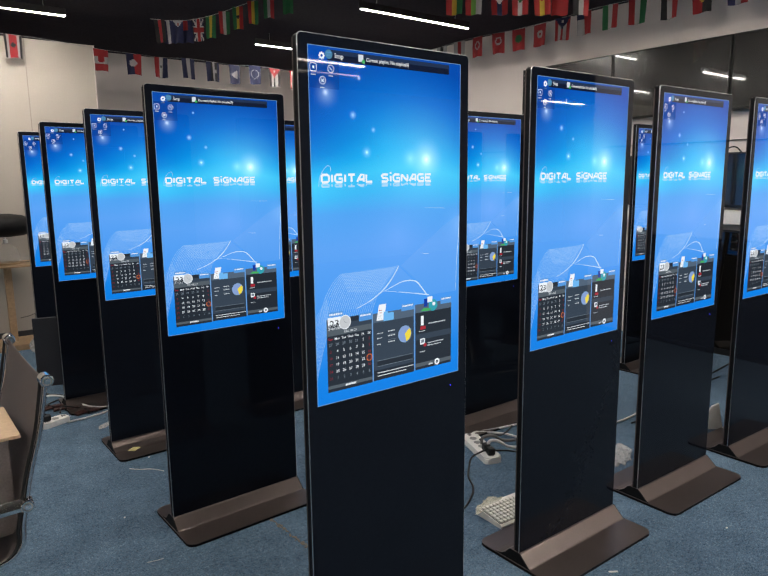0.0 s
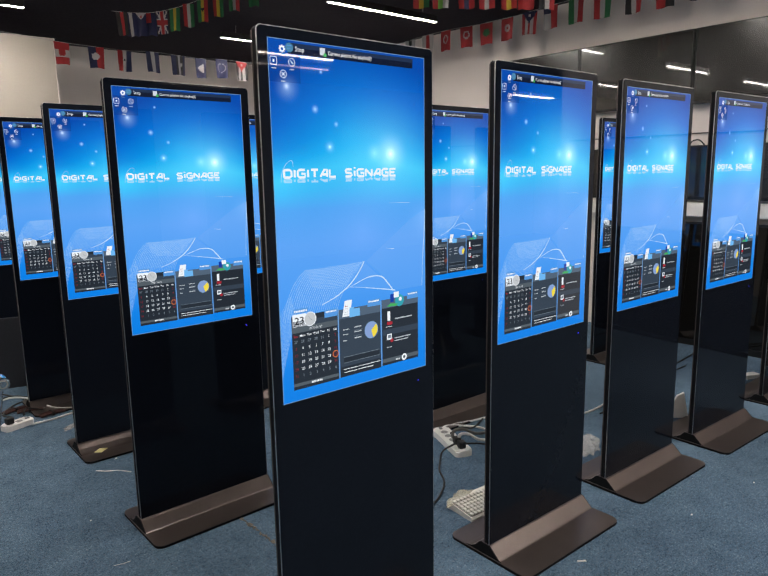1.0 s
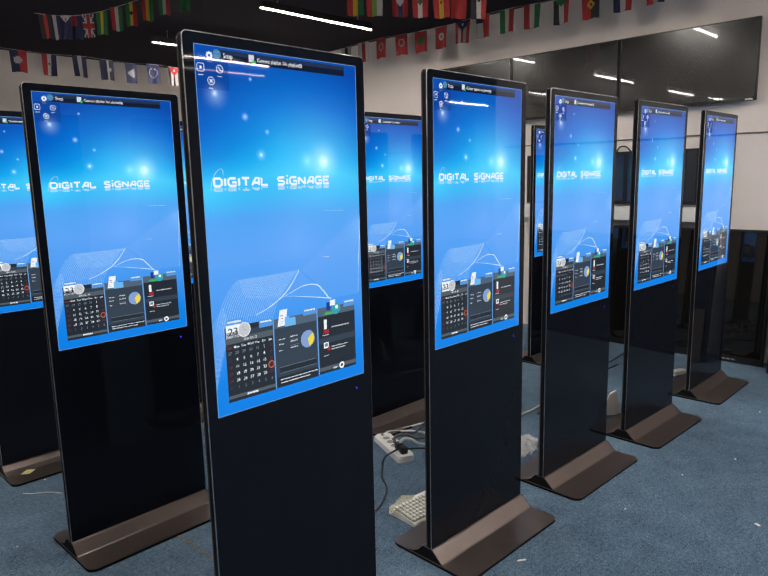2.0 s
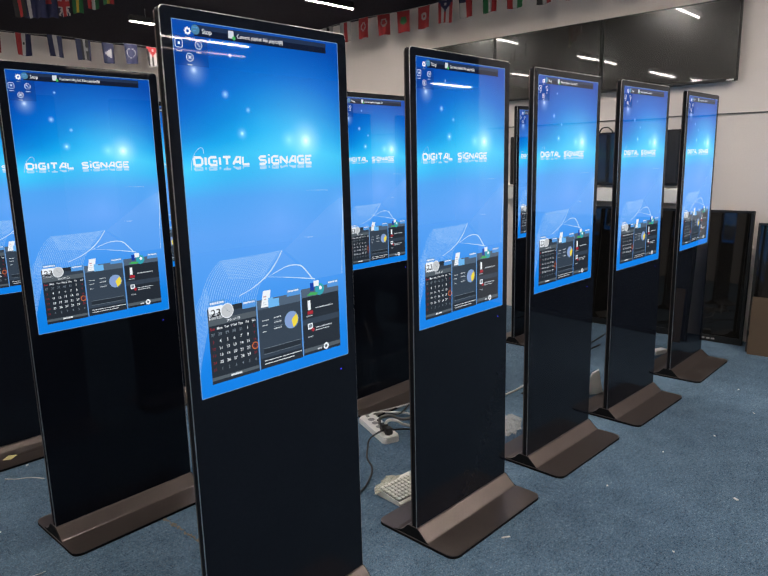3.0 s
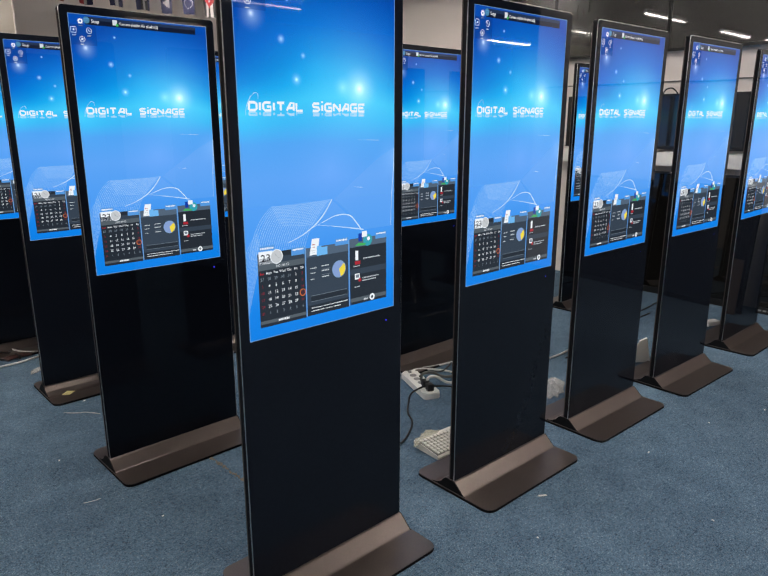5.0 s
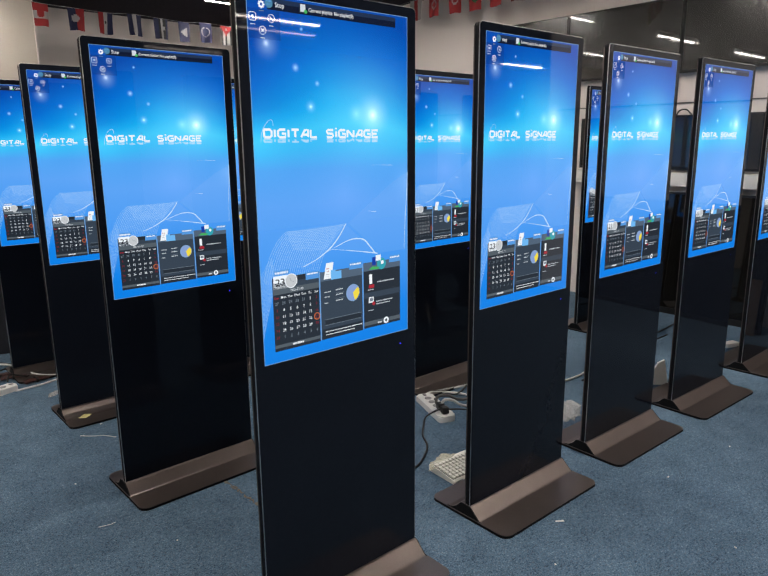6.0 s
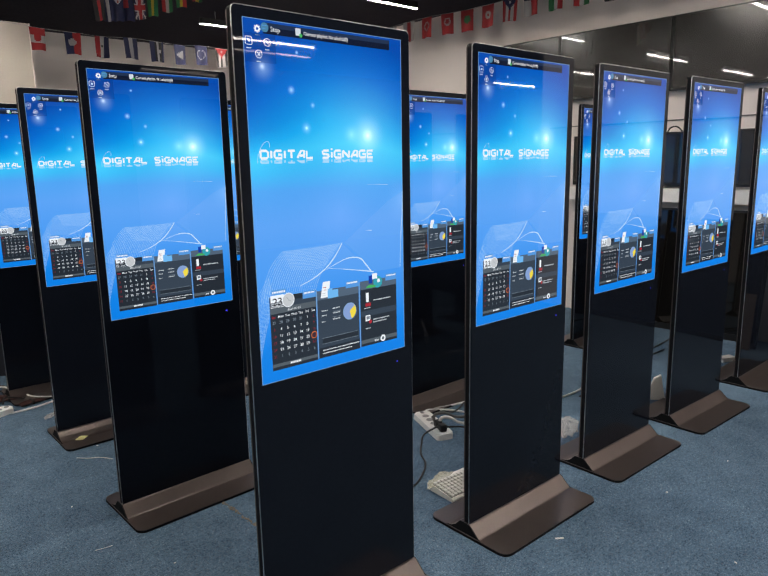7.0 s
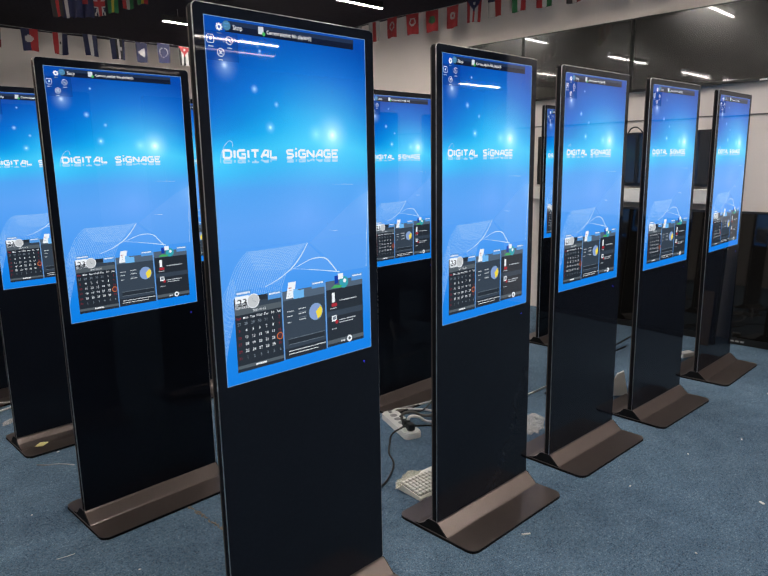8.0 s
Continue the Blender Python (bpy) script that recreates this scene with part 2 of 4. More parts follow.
def lathe(bm, profile, cx, cy, seg=24, sx=1.0, sy=1.0):
    """Turn the profile of (radius, z) round an upright axis."""
    rings = []
    for r, z in profile:
        rings.append([bm.verts.new((cx + sx * r * math.cos(2 * math.pi * k / seg), cy + sy * r * math.sin(2 * math.pi * k / seg), z)) for k in range(seg)])
    for a, c in zip(rings, rings[1:]):
        for k in range(seg):
            bm.faces.new((a[k], a[(k + 1) % seg], c[(k + 1) % seg], c[k]))
    bm.faces.new(rings[0][::-1])
    bm.faces.new(rings[-1])
    return bm


def bend(points, steps=8):
    """A smooth line through the points."""
    P = [Vector(p) for p in points]
    out = []
    for i in range(len(P) - 1):
        a, b, c, d = P[max(i - 1, 0)], P[i], P[i + 1], P[min(i + 2, len(P) - 1)]
        for k in range(steps):
            t = k / steps
            out.append(0.5 * ((2 * b) + (c - a) * t + (2 * a - 5 * b + 4 * c - d) * t * t + (3 * b - a - 3 * c + d) * t ** 3))
    out.append(P[-1])
    return out


# flat patches of a picture, in the plane of a display: x across, z up from the display's lower edge
def patch(bm, x0, z0, x1, z1, y):
    z0, z1 = z0 + SCR_Z, z1 + SCR_Z
    bm.faces.new([bm.verts.new(p) for p in ((x0, y, z0), (x1, y, z0), (x1, y, z1), (x0, y, z1))])


def dot(bm, x, z, r, y, r_in=0.0, a0=0.0, a1=360.0, seg=20):
    z += SCR_Z
    pts = [radians(a0 + (a1 - a0) * i / seg) for i in range(seg + 1)]
    if r_in:
        for p, q in zip(pts, pts[1:]):
            bm.faces.new([bm.verts.new((x + k * math.cos(w), y, z + k * math.sin(w))) for k, w in ((r_in, p), (r, p), (r, q), (r_in, q))])
    else:
        for p, q in zip(pts, pts[1:]):
            bm.faces.new([bm.verts.new(c) for c in ((x, y, z), (x + r * math.cos(p), y, z + r * math.sin(p)), (x + r * math.cos(q), y, z + r * math.sin(q)))])


def ribbon(bm, pts, w, y):
    pts = [Vector((p[0], y, p[1] + SCR_Z)) for p in pts]
    L = []
    for i, p in enumerate(pts):
        d = (pts[min(i + 1, len(pts) - 1)] - pts[max(i - 1, 0)]).normalized()
        s = Vector((-d.z, 0, d.x)) * ((w[i] if isinstance(w, (list, tuple)) else w) / 2)
        L.append((bm.verts.new(p + s), bm.verts.new(p - s)))
    for a, b in zip(L, L[1:]):
        bm.faces.new((a[0], a[1], b[1], b[0]))


def letters(text, size, m, bold=0.0, width=0.0, align="LEFT"):
    """A mesh of writing in the built-in font, standing in the plane x, z; width: the length to which it is set."""
    cu = bpy.data.curves.new("writing", "FONT")
    cu.body, cu.size, cu.offset, cu.align_x = text, size, bold, align
    cu.resolution_u = 2
    ob = bpy.data.objects.new("writing", cu)
    scene.collection.objects.link(ob)
    me = bpy.data.meshes.new_from_object(ob.evaluated_get(bpy.context.evaluated_depsgraph_get()))
    bpy.data.objects.remove(ob)
    xs = [v.co.x for v in me.vertices]
    k = width / (max(xs) - min(xs)) if width else 1.0
    me.transform(m @ pose(0, 0, 0, 90) @ Matrix.Diagonal((k, 1, 1, 1)))
    return me


def writing(name, meshes, material, parent, label=""):
    bm = bmesh.new()
    for me in meshes:
        bm.from_mesh(me)
        bpy.data.meshes.remove(me)
    me = bpy.data.meshes.new(name)
    bm.to_mesh(me)
    bm.free()
    me.materials.append(material)
    ob = new(name, me)
    ob.parent = parent
    if label:
        tagged(ob, label)
    return ob


STROKES = {
    "D": (1.0, [[(0, 0), (0, 1)], [(0, 1), (0.75, 1), (1, 0.8), (1, 0.2), (0.75, 0), (0, 0)]]),
    "I": (0.20, [[(0.5, 0), (0.5, 1)]]),
    "G": (1.0, [[(1, 1), (0.22, 1), (0, 0.8), (0, 0.2), (0.22, 0), (1, 0), (1, 0.48), (0.5, 0.48)]]),
    "T": (1.0, [[(0, 1), (1, 1)], [(0.5, 1), (0.5, 0)]]),
    "A": (1.05, [[(0, 0), (0.55, 1), (0.95, 1), (0.95, 0)], [(0.3, 0.34), (0.95, 0.34)]]),
    "L": (0.9, [[(0, 1), (0, 0), (1, 0)]]),
    "S": (1.0, [[(1, 1), (0.2, 1), (0, 0.82), (0.12, 0.54), (0.88, 0.46), (1, 0.2), (0.8, 0), (0, 0)]]),
    "i": (0.20, [[(0.5, 0), (0.5, 0.80)], [(0.5, 1.10), (0.5, 1.32)]]),
    "N": (1.0, [[(0, 0), (0, 1)], [(0, 1), (1, 0)], [(1, 0), (1, 1)]]),
    "E": (0.95, [[(1, 1), (0, 1), (0, 0), (1, 0)], [(0, 0.5), (0.8, 0.5)]]),
}


def headline_word(word, x0, length, z0, height, y, parent):
    """A word in wide square capitals, each letter a part."""
    total = sum(STROKES[c][0] for c in word) + 0.34 * (len(word) - 1)
    k = length / total
    x, mirror = x0, bmesh.new()
    for c in word:
        w, strokes = STROKES[c]
        bm = bmesh.new()
        for i, line in enumerate(strokes):
            ribbon(bm, [(x + u * w * k, z0 + v * height) for u, v in line], 0.0064, y - 0.00006 * i)
        part("headline_letter", bm, G_WHITE, parent)
        for i, line in enumerate(strokes):
            low = [(u, min(v, 0.62)) for u, v in line]
            if max(v for _, v in low) - min(v for _, v in low) + abs(low[0][0] - low[-1][0]) > 0.05:
                ribbon(mirror, [(x + u * w * k, z0 - 0.0052 - 0.55 * v * height) for u, v in low], 0.0050, y + 0.0003 - 0.00004 * i)
        x += (w + 0.34) * k
    tagged(part("headline_reflection", mirror, M_FADE, parent), kind="stuff")


# ---- the room ----
def slab(name, x0, y0, z0, x1, y1, z1, material, label, category):
    bm = bmesh.new()
    box(bm, x0, y0, z0, x1, y1, z1)
    return tagged(part(name, bm, material), label, category, kind="structure")


slab("floor", ROOM_X0 - 0.2, ROOM_Y0 - 0.2, -0.1, HALL_X1 + 0.2, ROOM_Y1 + 0.2, 0.0, M_CARPET, "worn blue-grey flecked carpet floor", "floor")
slab("ceiling", ROOM_X0 - 0.2, ROOM_Y0 - 0.2, CEIL, HALL_X1 + 0.2, ROOM_Y1 + 0.2, CEIL + 0.12, M_CEIL, "matt black painted ceiling", "ceiling")
slab("wall_east", ROOM_X1, HALL_Y1, 0, ROOM_X1 + 0.15, ROOM_Y1, CEIL, M_WALL, "off-white painted plaster wall behind the televisions", "wall")
slab("wall_north", ROOM_X0, ROOM_Y1, 0, ROOM_X1, ROOM_Y1 + 0.15, CEIL, M_WALL, "off-white painted plaster end wall under the flags", "wall")
slab("wall_return", ROOM_X1 + 0.15, HALL_Y1, 0, HALL_X1, HALL_Y1 + 0.15, CEIL, M_WALL, "plain off-white painted wall", "wall")
slab("wall_hall", HALL_X1, ROOM_Y0, 0, HALL_X1 + 0.15, HALL_Y1 + 0.15, CEIL, M_WALL, "plain off-white painted wall", "wall")
slab("wall_south", ROOM_X0, ROOM_Y0 - 0.15, 0, HALL_X1, ROOM_Y0, CEIL, M_WALL, "plain off-white painted wall", "wall")
slab("wall_west", ROOM_X0 - 0.15, ROOM_Y0, 0, ROOM_X0, ROOM_Y1, CEIL, M_WALL, "plain off-white painted wall", "wall")
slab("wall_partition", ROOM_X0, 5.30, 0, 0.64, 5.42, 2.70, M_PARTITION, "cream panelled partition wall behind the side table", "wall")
slab("baseboard", ROOM_X0, 5.285, 0, 0.64, 5.297, 0.07, M_SKIRT, "dark grey baseboard along the partition", "baseboard")

for x in (0.06, -1.14):
    slab("trim", x - 0.004, 5.2975, 0.07, x + 0.004, 5.2998, 2.70, M_JOINT, "thin joint between wall panels", "trim")
slab("trim", 0.6405, 5.292, 0, 0.652, 5.424, 2.70, M_WALL, "narrow off-white edge trim of the partition", "trim")


# ---- ceiling lamps ----
def ceiling_lamp(m, light=M_TUBE):
    ob = thing("linear_ceiling_lamp", "slim black linear ceiling lamp with a glowing white diffuser", "ceiling lamp", m, "linear ceiling lamps")
    bm = bmesh.new()
    box(bm, -0.615, -0.024, 0.0, 0.615, 0.024, 0.055, 0.004)
    part("housing", bm, M_HOUSING, ob)
    for y in (-0.018, 0.018):
        bm = bmesh.new()
        box(bm, -0.615, y - 0.002, -0.0018, 0.615, y + 0.002, 0.001, 0.0006)
        part("housing_lip", bm, M_HOUSING, ob)
    bm = bmesh.new()
    prism(bm, [(-0.61, 0.0155 * math.cos(a), -0.001 - 0.0050 * math.sin(a)) for a in [math.pi * k / 6 for k in range(7)]], (1.22, 0, 0))
    part("diffuser", bm, light, ob, "bright white diffuser")
    for x in (-0.45, 0.45):
        bm = bmesh.new()
        tube(bm, [(x, 0, 0.054), (x, 0, CEIL - 2.8)], 0.0015, 5)
        part("suspension_wire", bm, M_TRIM, ob)
    return ob


lamp_one = ceiling_lamp(pose(2.765, 3.07, 2.80))
# (-0.07, 1.00) and (-2.75, 1.00) are unseen fill lamps for the left side.
# (3.25, -1.95) is unseen, added to brighten the right of the east wall.
# Rows y = -1.05 and -3.10 are unseen, added on the grid for light.
for lx, ly in ((2.715, 4.83), (-0.33, 4.69), (-0.07, 3.07), (-2.75, 3.10), (-4.60, 3.05), (2.60, 1.00), (-0.07, 1.00), (-2.75, 1.00), (2.76, -1.05), (-0.07, -1.05), (-2.75, -1.05),
               (2.76, -3.10), (-0.07, -3.10), (-2.75, -3.10), (3.25, -1.95), (3.20, -5.30), (9.10, -6.60)):
    copy_thing(lamp_one, pose(lx, ly, 2.80))
# Unseen lamp, added for the faint second streak in the front glass.
tagged(ceiling_lamp(pose(3.60, -5.95, 2.80), M_TUBE_DIM), "slim black linear ceiling lamp, dimmed for a faint second reflection", "ceiling lamp", "linear ceiling lamps")


# ---- the display totems ----
def totem(turned=False):
    """A display totem, its face towards -y; turned: the long slope of its base ridge lies in front."""
    label = "tall black display totem, switched on, yellow paper on its base" if turned else "tall black floor-standing digital display totem, switched on, on the carpet"
    ob = thing("display_totem", label, "display totem", group="display totems")
    # base: a black pad, a bronze plate with rounded corners, and a folded ridge that holds the body
    bm = bmesh.new()
    prism(bm, [(x, y, 0.0) for x, y in rounded(-0.3025, -0.1875, 0.3025, 0.2005, 0.0355)], (0, 0, 0.0095))
    part("base_pad", bm, M_UNDER, ob, "black edge of the base")
    bm = bmesh.new()
    prism(bm, [(x, y, 0.0095) for x, y in rounded(-0.302, -0.187, 0.302, 0.200, 0.035)], (0, 0, 0.0027))
    part("base_plate", bm, M_BASE, ob, "dark bronze steel base plate")
    prof = [(-0.064, 0.0122), (-0.0575, 0.0130), (-0.0525, 0.0158), (-0.014, 0.0508), (-0.010, 0.0534), (-0.006, 0.0540), (0.034, 0.0540), (0.039, 0.0534), (0.043, 0.0510), (0.062, 0.0300), (0.086, 0.0162), (0.110, 0.0122)]
    if turned:
        prof = [(0.026 - y, z) for y, z in prof]
    bm = bmesh.new()
    prism(bm, [(-0.2965, y, z) for y, z in prof], (0.593, 0, 0))
    part("base_ridge", bm, M_BASE, ob, "folded dark bronze steel ridge")
    for x in (-0.2995, 0.2965):
        bm = bmesh.new()
        prism(bm, [(x, y, z) for y, z in prof], (0.003, 0, 0))
        part("ridge_end", bm, M_UNDER, ob, "black end of the ridge")
    # body
    bm = bmesh.new()
    prism(bm, [(x, 0.004, z) for x, z in rounded(BODY_X0 + 0.001, BODY_Z0, BODY_X1 - 0.001, BODY_Z1 - 0.001, 0.013)], (0, BODY_D - 0.004, 0))
    part("body", bm, M_SHELL, ob)
    bm = bmesh.new()
    outer, inner = rounded(BODY_X0 - 0.0008, BODY_Z0, BODY_X1 + 0.0008, BODY_Z1 + 0.0008, 0.014), rounded(BODY_X0 + 0.0011, BODY_Z0 + 0.001, BODY_X1 - 0.0011, BODY_Z1 - 0.0011, 0.0129)
    k = len(outer)
    for y0, y1 in ((-0.0015, 0.0008),):
        vo0, vo1 = [[bm.verts.new((x, y, z)) for x, z in outer] for y in (y0, y1)]
        vi0, vi1 = [[bm.verts.new((x, y, z)) for x, z in inner] for y in (y0, y1)]
        for i in range(k):
            j = (i + 1) % k
            for q in ((vo0[i], vo0[j], vo1[j], vo1[i]), (vo0[i], vi0[i], vi0[j], vo0[j]), (vi0[i], vi1[i], vi1[j], vi0[j]), (vo1[i], vo1[j], vi1[j], vi1[i])):
                bm.faces.new(q)
    part("edge_trim", bm, M_TRIM, ob, "thin silver edge trim")
    bm = bmesh.new()
    for x0, z0, x1, z1 in ((BODY_X0 - 0.0006, 0.058, BODY_X0 + 0.002, BODY_Z1 - 0.012), (BODY_X1 - 0.002, 0.058, BODY_X1 + 0.0006, BODY_Z1 - 0.012), (BODY_X0 + 0.012, BODY_Z1 - 0.002, BODY_X1 - 0.012, BODY_Z1 + 0.0006)):
        box(bm, x0, BODY_D - 0.003, z0, x1, BODY_D + 0.0012, z1, 0.0008)
    part("rear_edge", bm, M_BASE, ob, "dull bronze rear edge")
    bm = bmesh.new()
    prism(bm, [(x, -0.003, z) for x, z in rounded(BODY_X0 + 0.0012, BODY_Z0 + 0.0015, BODY_X1 - 0.0012, BODY_Z1 - 0.0012, 0.0128)], (0, 0.0040, 0))
    part("front_glass", bm, M_GLASS, ob, "glossy black front glass")
    bm = bmesh.new()
    box(bm, -0.20, BODY_D, 0.45, 0.20, BODY_D + 0.014, 1.65, 0.004)
    part("rear_cover", bm, M_SHELL, ob)
    bm = bmesh.new()
    dot(bm, 0.232, 0.780 - SCR_Z, 0.0022, -0.0036)
    part("power_led", bm, G_LED, ob, "tiny blue power light")
    # display picture
    bm = bmesh.new()
    patch(bm, -SCR_W / 2, 0, SCR_W / 2, SCR_H, -0.0036)
    screen = part("display", bm, M_PICTURE, ob, "lit display with a bright blue picture")
    a, b, c, d = -0.0042, -0.0047, -0.0052, -0.0057
    # pale veils and lines of the picture
    bm = bmesh.new()
    for i in range(26):
        f = i / 25
        p0, p1, p2 = (-0.255 + 0.165 * f, 0.225 - 0.03 * f), (-0.236 + 0.17 * f, 0.322 - 0.02 * f), (-0.179 + 0.19 * f, 0.357 + 0.004 * f)
        ribbon(bm, [((1 - s) ** 2 * p0[0] + 2 * s * (1 - s) * p1[0] + s * s * p2[0], (1 - s) ** 2 * p0[1] + 2 * s * (1 - s) * p1[1] + s * s * p2[1]) for s in [k / 10 for k in range(11)]], 0.0013, a + 0.0002)
    for i in range(15):
        f = i / 14
        p0, p1, p2 = (-0.2635, 0.075 + 0.165 * f), (-0.250 - 0.006 * f, 0.135 + 0.125 * f), (-0.215 - 0.012 * f, 0.232 + 0.060 * f)
        ribbon(bm, [((1 - s) ** 2 * p0[0] + 2 * s * (1 - s) * p1[0] + s * s * p2[0], (1 - s) ** 2 * p0[1] + 2 * s * (1 - s) * p1[1] + s * s * p2[1]) for s in [k / 6 for k in range(7)]], 0.0010, a + 0.00022)
    for i in range(14):
        f = i / 13
        p0, p1, p2 = (-0.179 + 0.02 * f, 0.357 - 0.05 * f), (-0.064, 0.350 - 0.06 * f), (0.021 - 0.06 * f, 0.362 - 0.06 * f)
        ribbon(bm, [((1 - s) ** 2 * p0[0] + 2 * s * (1 - s) * p1[0] + s * s * p2[0], (1 - s) ** 2 * p0[1] + 2 * s * (1 - s) * p1[1] + s * s * p2[1]) for s in [k / 8 for k in range(9)]], 0.0009, a + 0.00025)
    part("picture_net", bm, G_NET, screen)
    for pts, w in (([(-0.13, 0.255), (-0.08, 0.272), (-0.034, 0.298), (-0.002, 0.328), (0.023, 0.362)], [0.002, 0.003, 0.004, 0.003, 0.001]),
                   ([(-0.055, 0.285), (-0.01, 0.300), (0.04, 0.314), (0.085, 0.310), (0.110, 0.288), (0.132, 0.262)], [0.001, 0.002, 0.003, 0.004, 0.004, 0.003]),
                   ([(-0.03, 0.293), (0.03, 0.283), (0.09, 0.272), (0.14, 0.262)], [0.001, 0.002, 0.003, 0.003]),
                   ([(0.25, 0.265), (0.255, 0.36), (0.262, 0.44), (0.2642, 0.50)], [0.001, 0.002, 0.003, 0.002]),
                   ([(0.12, 0.524), (0.16, 0.523), (0.205, 0.521)], [0.0004, 0.0009, 0.0003]), ([(0.105, 0.392), (0.12, 0.389), (0.138, 0.388)], [0.0004, 0.0012, 0.0006])):
        bm = bmesh.new()
        P = [(v.x, v.z) for v in bend([(x, 0, z) for x, z in pts], 6)]
        ribbon(bm, P, [1.05 * w[min(i // 6, len(w) - 1)] for i in range(len(P))], a + 0.0001)
        part("picture_line", bm, G_LINE, screen)

    def pic(name, material, parent, y, *areas):
        for x0, z0, x1, z1 in areas:
            g = bmesh.new()
            patch(g, x0, z0, x1, z1, y)
            part(name, g, material, parent)

    def line_of_bars(name, material, parent, y, *areas):
        for q, (x0, z0, x1, z1) in enumerate(areas):
            g, rnd, x = bmesh.new(), random.Random(int(x0 * 9000) + q), x0
            while x < x1 - 0.002:
                e = min(x + rnd.uniform(0.0022, 0.0050), x1)
                patch(g, x, z0 + rnd.uniform(0, 0.0004), e, z1 - rnd.uniform(0, 0.0007), y)
                x = e + rnd.uniform(0.0007, 0.0016)
            tagged(part(name, g, material, parent), kind="stuff")

    def disc(name, material, parent, *args):
        g = bmesh.new()
        dot(g, *args)
        return part(name, g, material, parent)

    bm = bmesh.new()
    P = [(-SCR_W / 2 + 0.0008, 0.0008), (SCR_W / 2 - 0.0008, 0.0008), (SCR_W / 2 - 0.0008, SCR_H - 0.0008), (-SCR_W / 2 + 0.0008, SCR_H - 0.0008)]
    for p, q in zip(P, P[1:] + P[:1]):
        ribbon(bm, [p, q], 0.0016, a)
    part("display_edge", bm, G_EDGE, screen)
    bm = bmesh.new()
    for pts in (((0.030, 0.361), (0.09, 0.312), (0.142, 0.262), (0.255, 0.262), (0.264, 0.50), (0.20, 0.47)), ((0.023, 0.359), (0.085, 0.306), (0.135, 0.262), (-0.02, 0.294)),
                ((-0.179, 0.357), (0.023, 0.360), (-0.002, 0.328), (-0.034, 0.298), (-0.13, 0.255), (-0.225, 0.255), (-0.210, 0.310))):
        bm.faces.new([bm.verts.new((x, a + 0.0003, z + SCR_Z)) for x, z in pts])
    part("picture_veil", bm, M_VEIL, screen)
    # headline
    for word, x0, length in (("DIGITAL", -0.233, 0.163), ("SiGNAGE", -0.037, 0.183)):
        headline_word(word, x0, length, 0.6025, 0.0190, b, screen)
    bm = bmesh.new()
    ribbon(bm, [(v.x, v.z) for v in bend([(-0.243, 0, 0.590), (-0.240, 0, 0.612), (-0.228, 0, 0.634), (-0.214, 0, 0.645), (-0.206, 0, 0.641), (-0.206, 0, 0.630)], 5)], 0.0012, b)
    part("headline_swoosh", bm, G_LINE, screen)
    # status bar and round buttons
    bm = bmesh.new()
    patch(bm, -0.207, 0.908, 0.218, 0.935, a)
    bar = part("status_bar", bm, G_BAR, ob, "dark bar with a white line of writing")
    pic("bar_sheen", G_BARTOP, bar, b, (-0.207, 0.924, 0.218, 0.935))
    writing("status_line", [letters("Stop", 0.017, pose(-0.186, c, SCR_Z + 0.9155), 0, 0.027)], G_WHITE, bar)
    writing("status_line", [letters("Current playlist: No playlist(0)", 0.0135, pose(-0.085, c, SCR_Z + 0.9165), 0.0001, 0.147)], G_WHITE, bar)
    bm = bmesh.new()
    dot(bm, -0.224, 0.918, 0.0075, b, 0.0035)
    for k in range(8):
        w = radians(45 * k)
        dot(bm, -0.224 + 0.008 * math.cos(w), 0.918 + 0.008 * math.sin(w), 0.0020, b, seg=6)
    part("gear_icon", bm, G_WHITE, bar)
    bm = bmesh.new()
    patch(bm, -0.2635, 0.838, -0.172, 0.907, a + 0.0001)
    part("button_sheet", bm, M_DIM, screen)
    for x, z in ((-0.250, 0.888), (-0.197, 0.888), (-0.223, 0.858)):
        bm = bmesh.new()
        if x < -0.24:
            P = rounded(x - 0.0095, z - 0.0095, x + 0.0095, z + 0.0095, 0.004, 3)
            ribbon(bm, P + P[:1], 0.0014, b)
            patch(bm, x - 0.002, z - 0.003, x + 0.003, z + 0.003, b)
        else:
            dot(bm, x, z, 0.0100, b, 0.0086)
            ribbon(bm, [(x - 0.004, z + 0.004), (x + 0.004, z - 0.004)], 0.0022, b)
            if z < 0.87:
                ribbon(bm, [(x - 0.004, z - 0.004), (x + 0.004, z + 0.004)], 0.0022, c)
        button = part("round_button", bm, G_WHITE, ob)
        line_of_bars("button_caption", G_PAPER, button, b, (x - 0.007, z - 0.0190, x + 0.007, z - 0.0162))
    disc("status_globe", G_GLOBE, bar, -0.203, 0.923, 0.0115, c)
    line_of_bars("globe_land", G_TAB, bar, d, (-0.210, 0.926, -0.197, 0.929), (-0.209, 0.919, -0.198, 0.922))
    line_of_bars("gear_caption", G_GREY, bar, c, (-0.231, 0.9015, -0.217, 0.9045))
    pic("playlist_icon", G_PAPER, bar, c, (-0.110, 0.914, -0.094, 0.932))
    disc("playlist_mark", G_GREEN, bar, -0.094, 0.915, 0.005, d)
    # calendar panel
    bm = bmesh.new()
    patch(bm, -0.230, 0.032, -0.078, 0.236, a)
    cal = part("calendar_panel", bm, G_PANEL_DARK, ob, "dark calendar panel with white numbers")
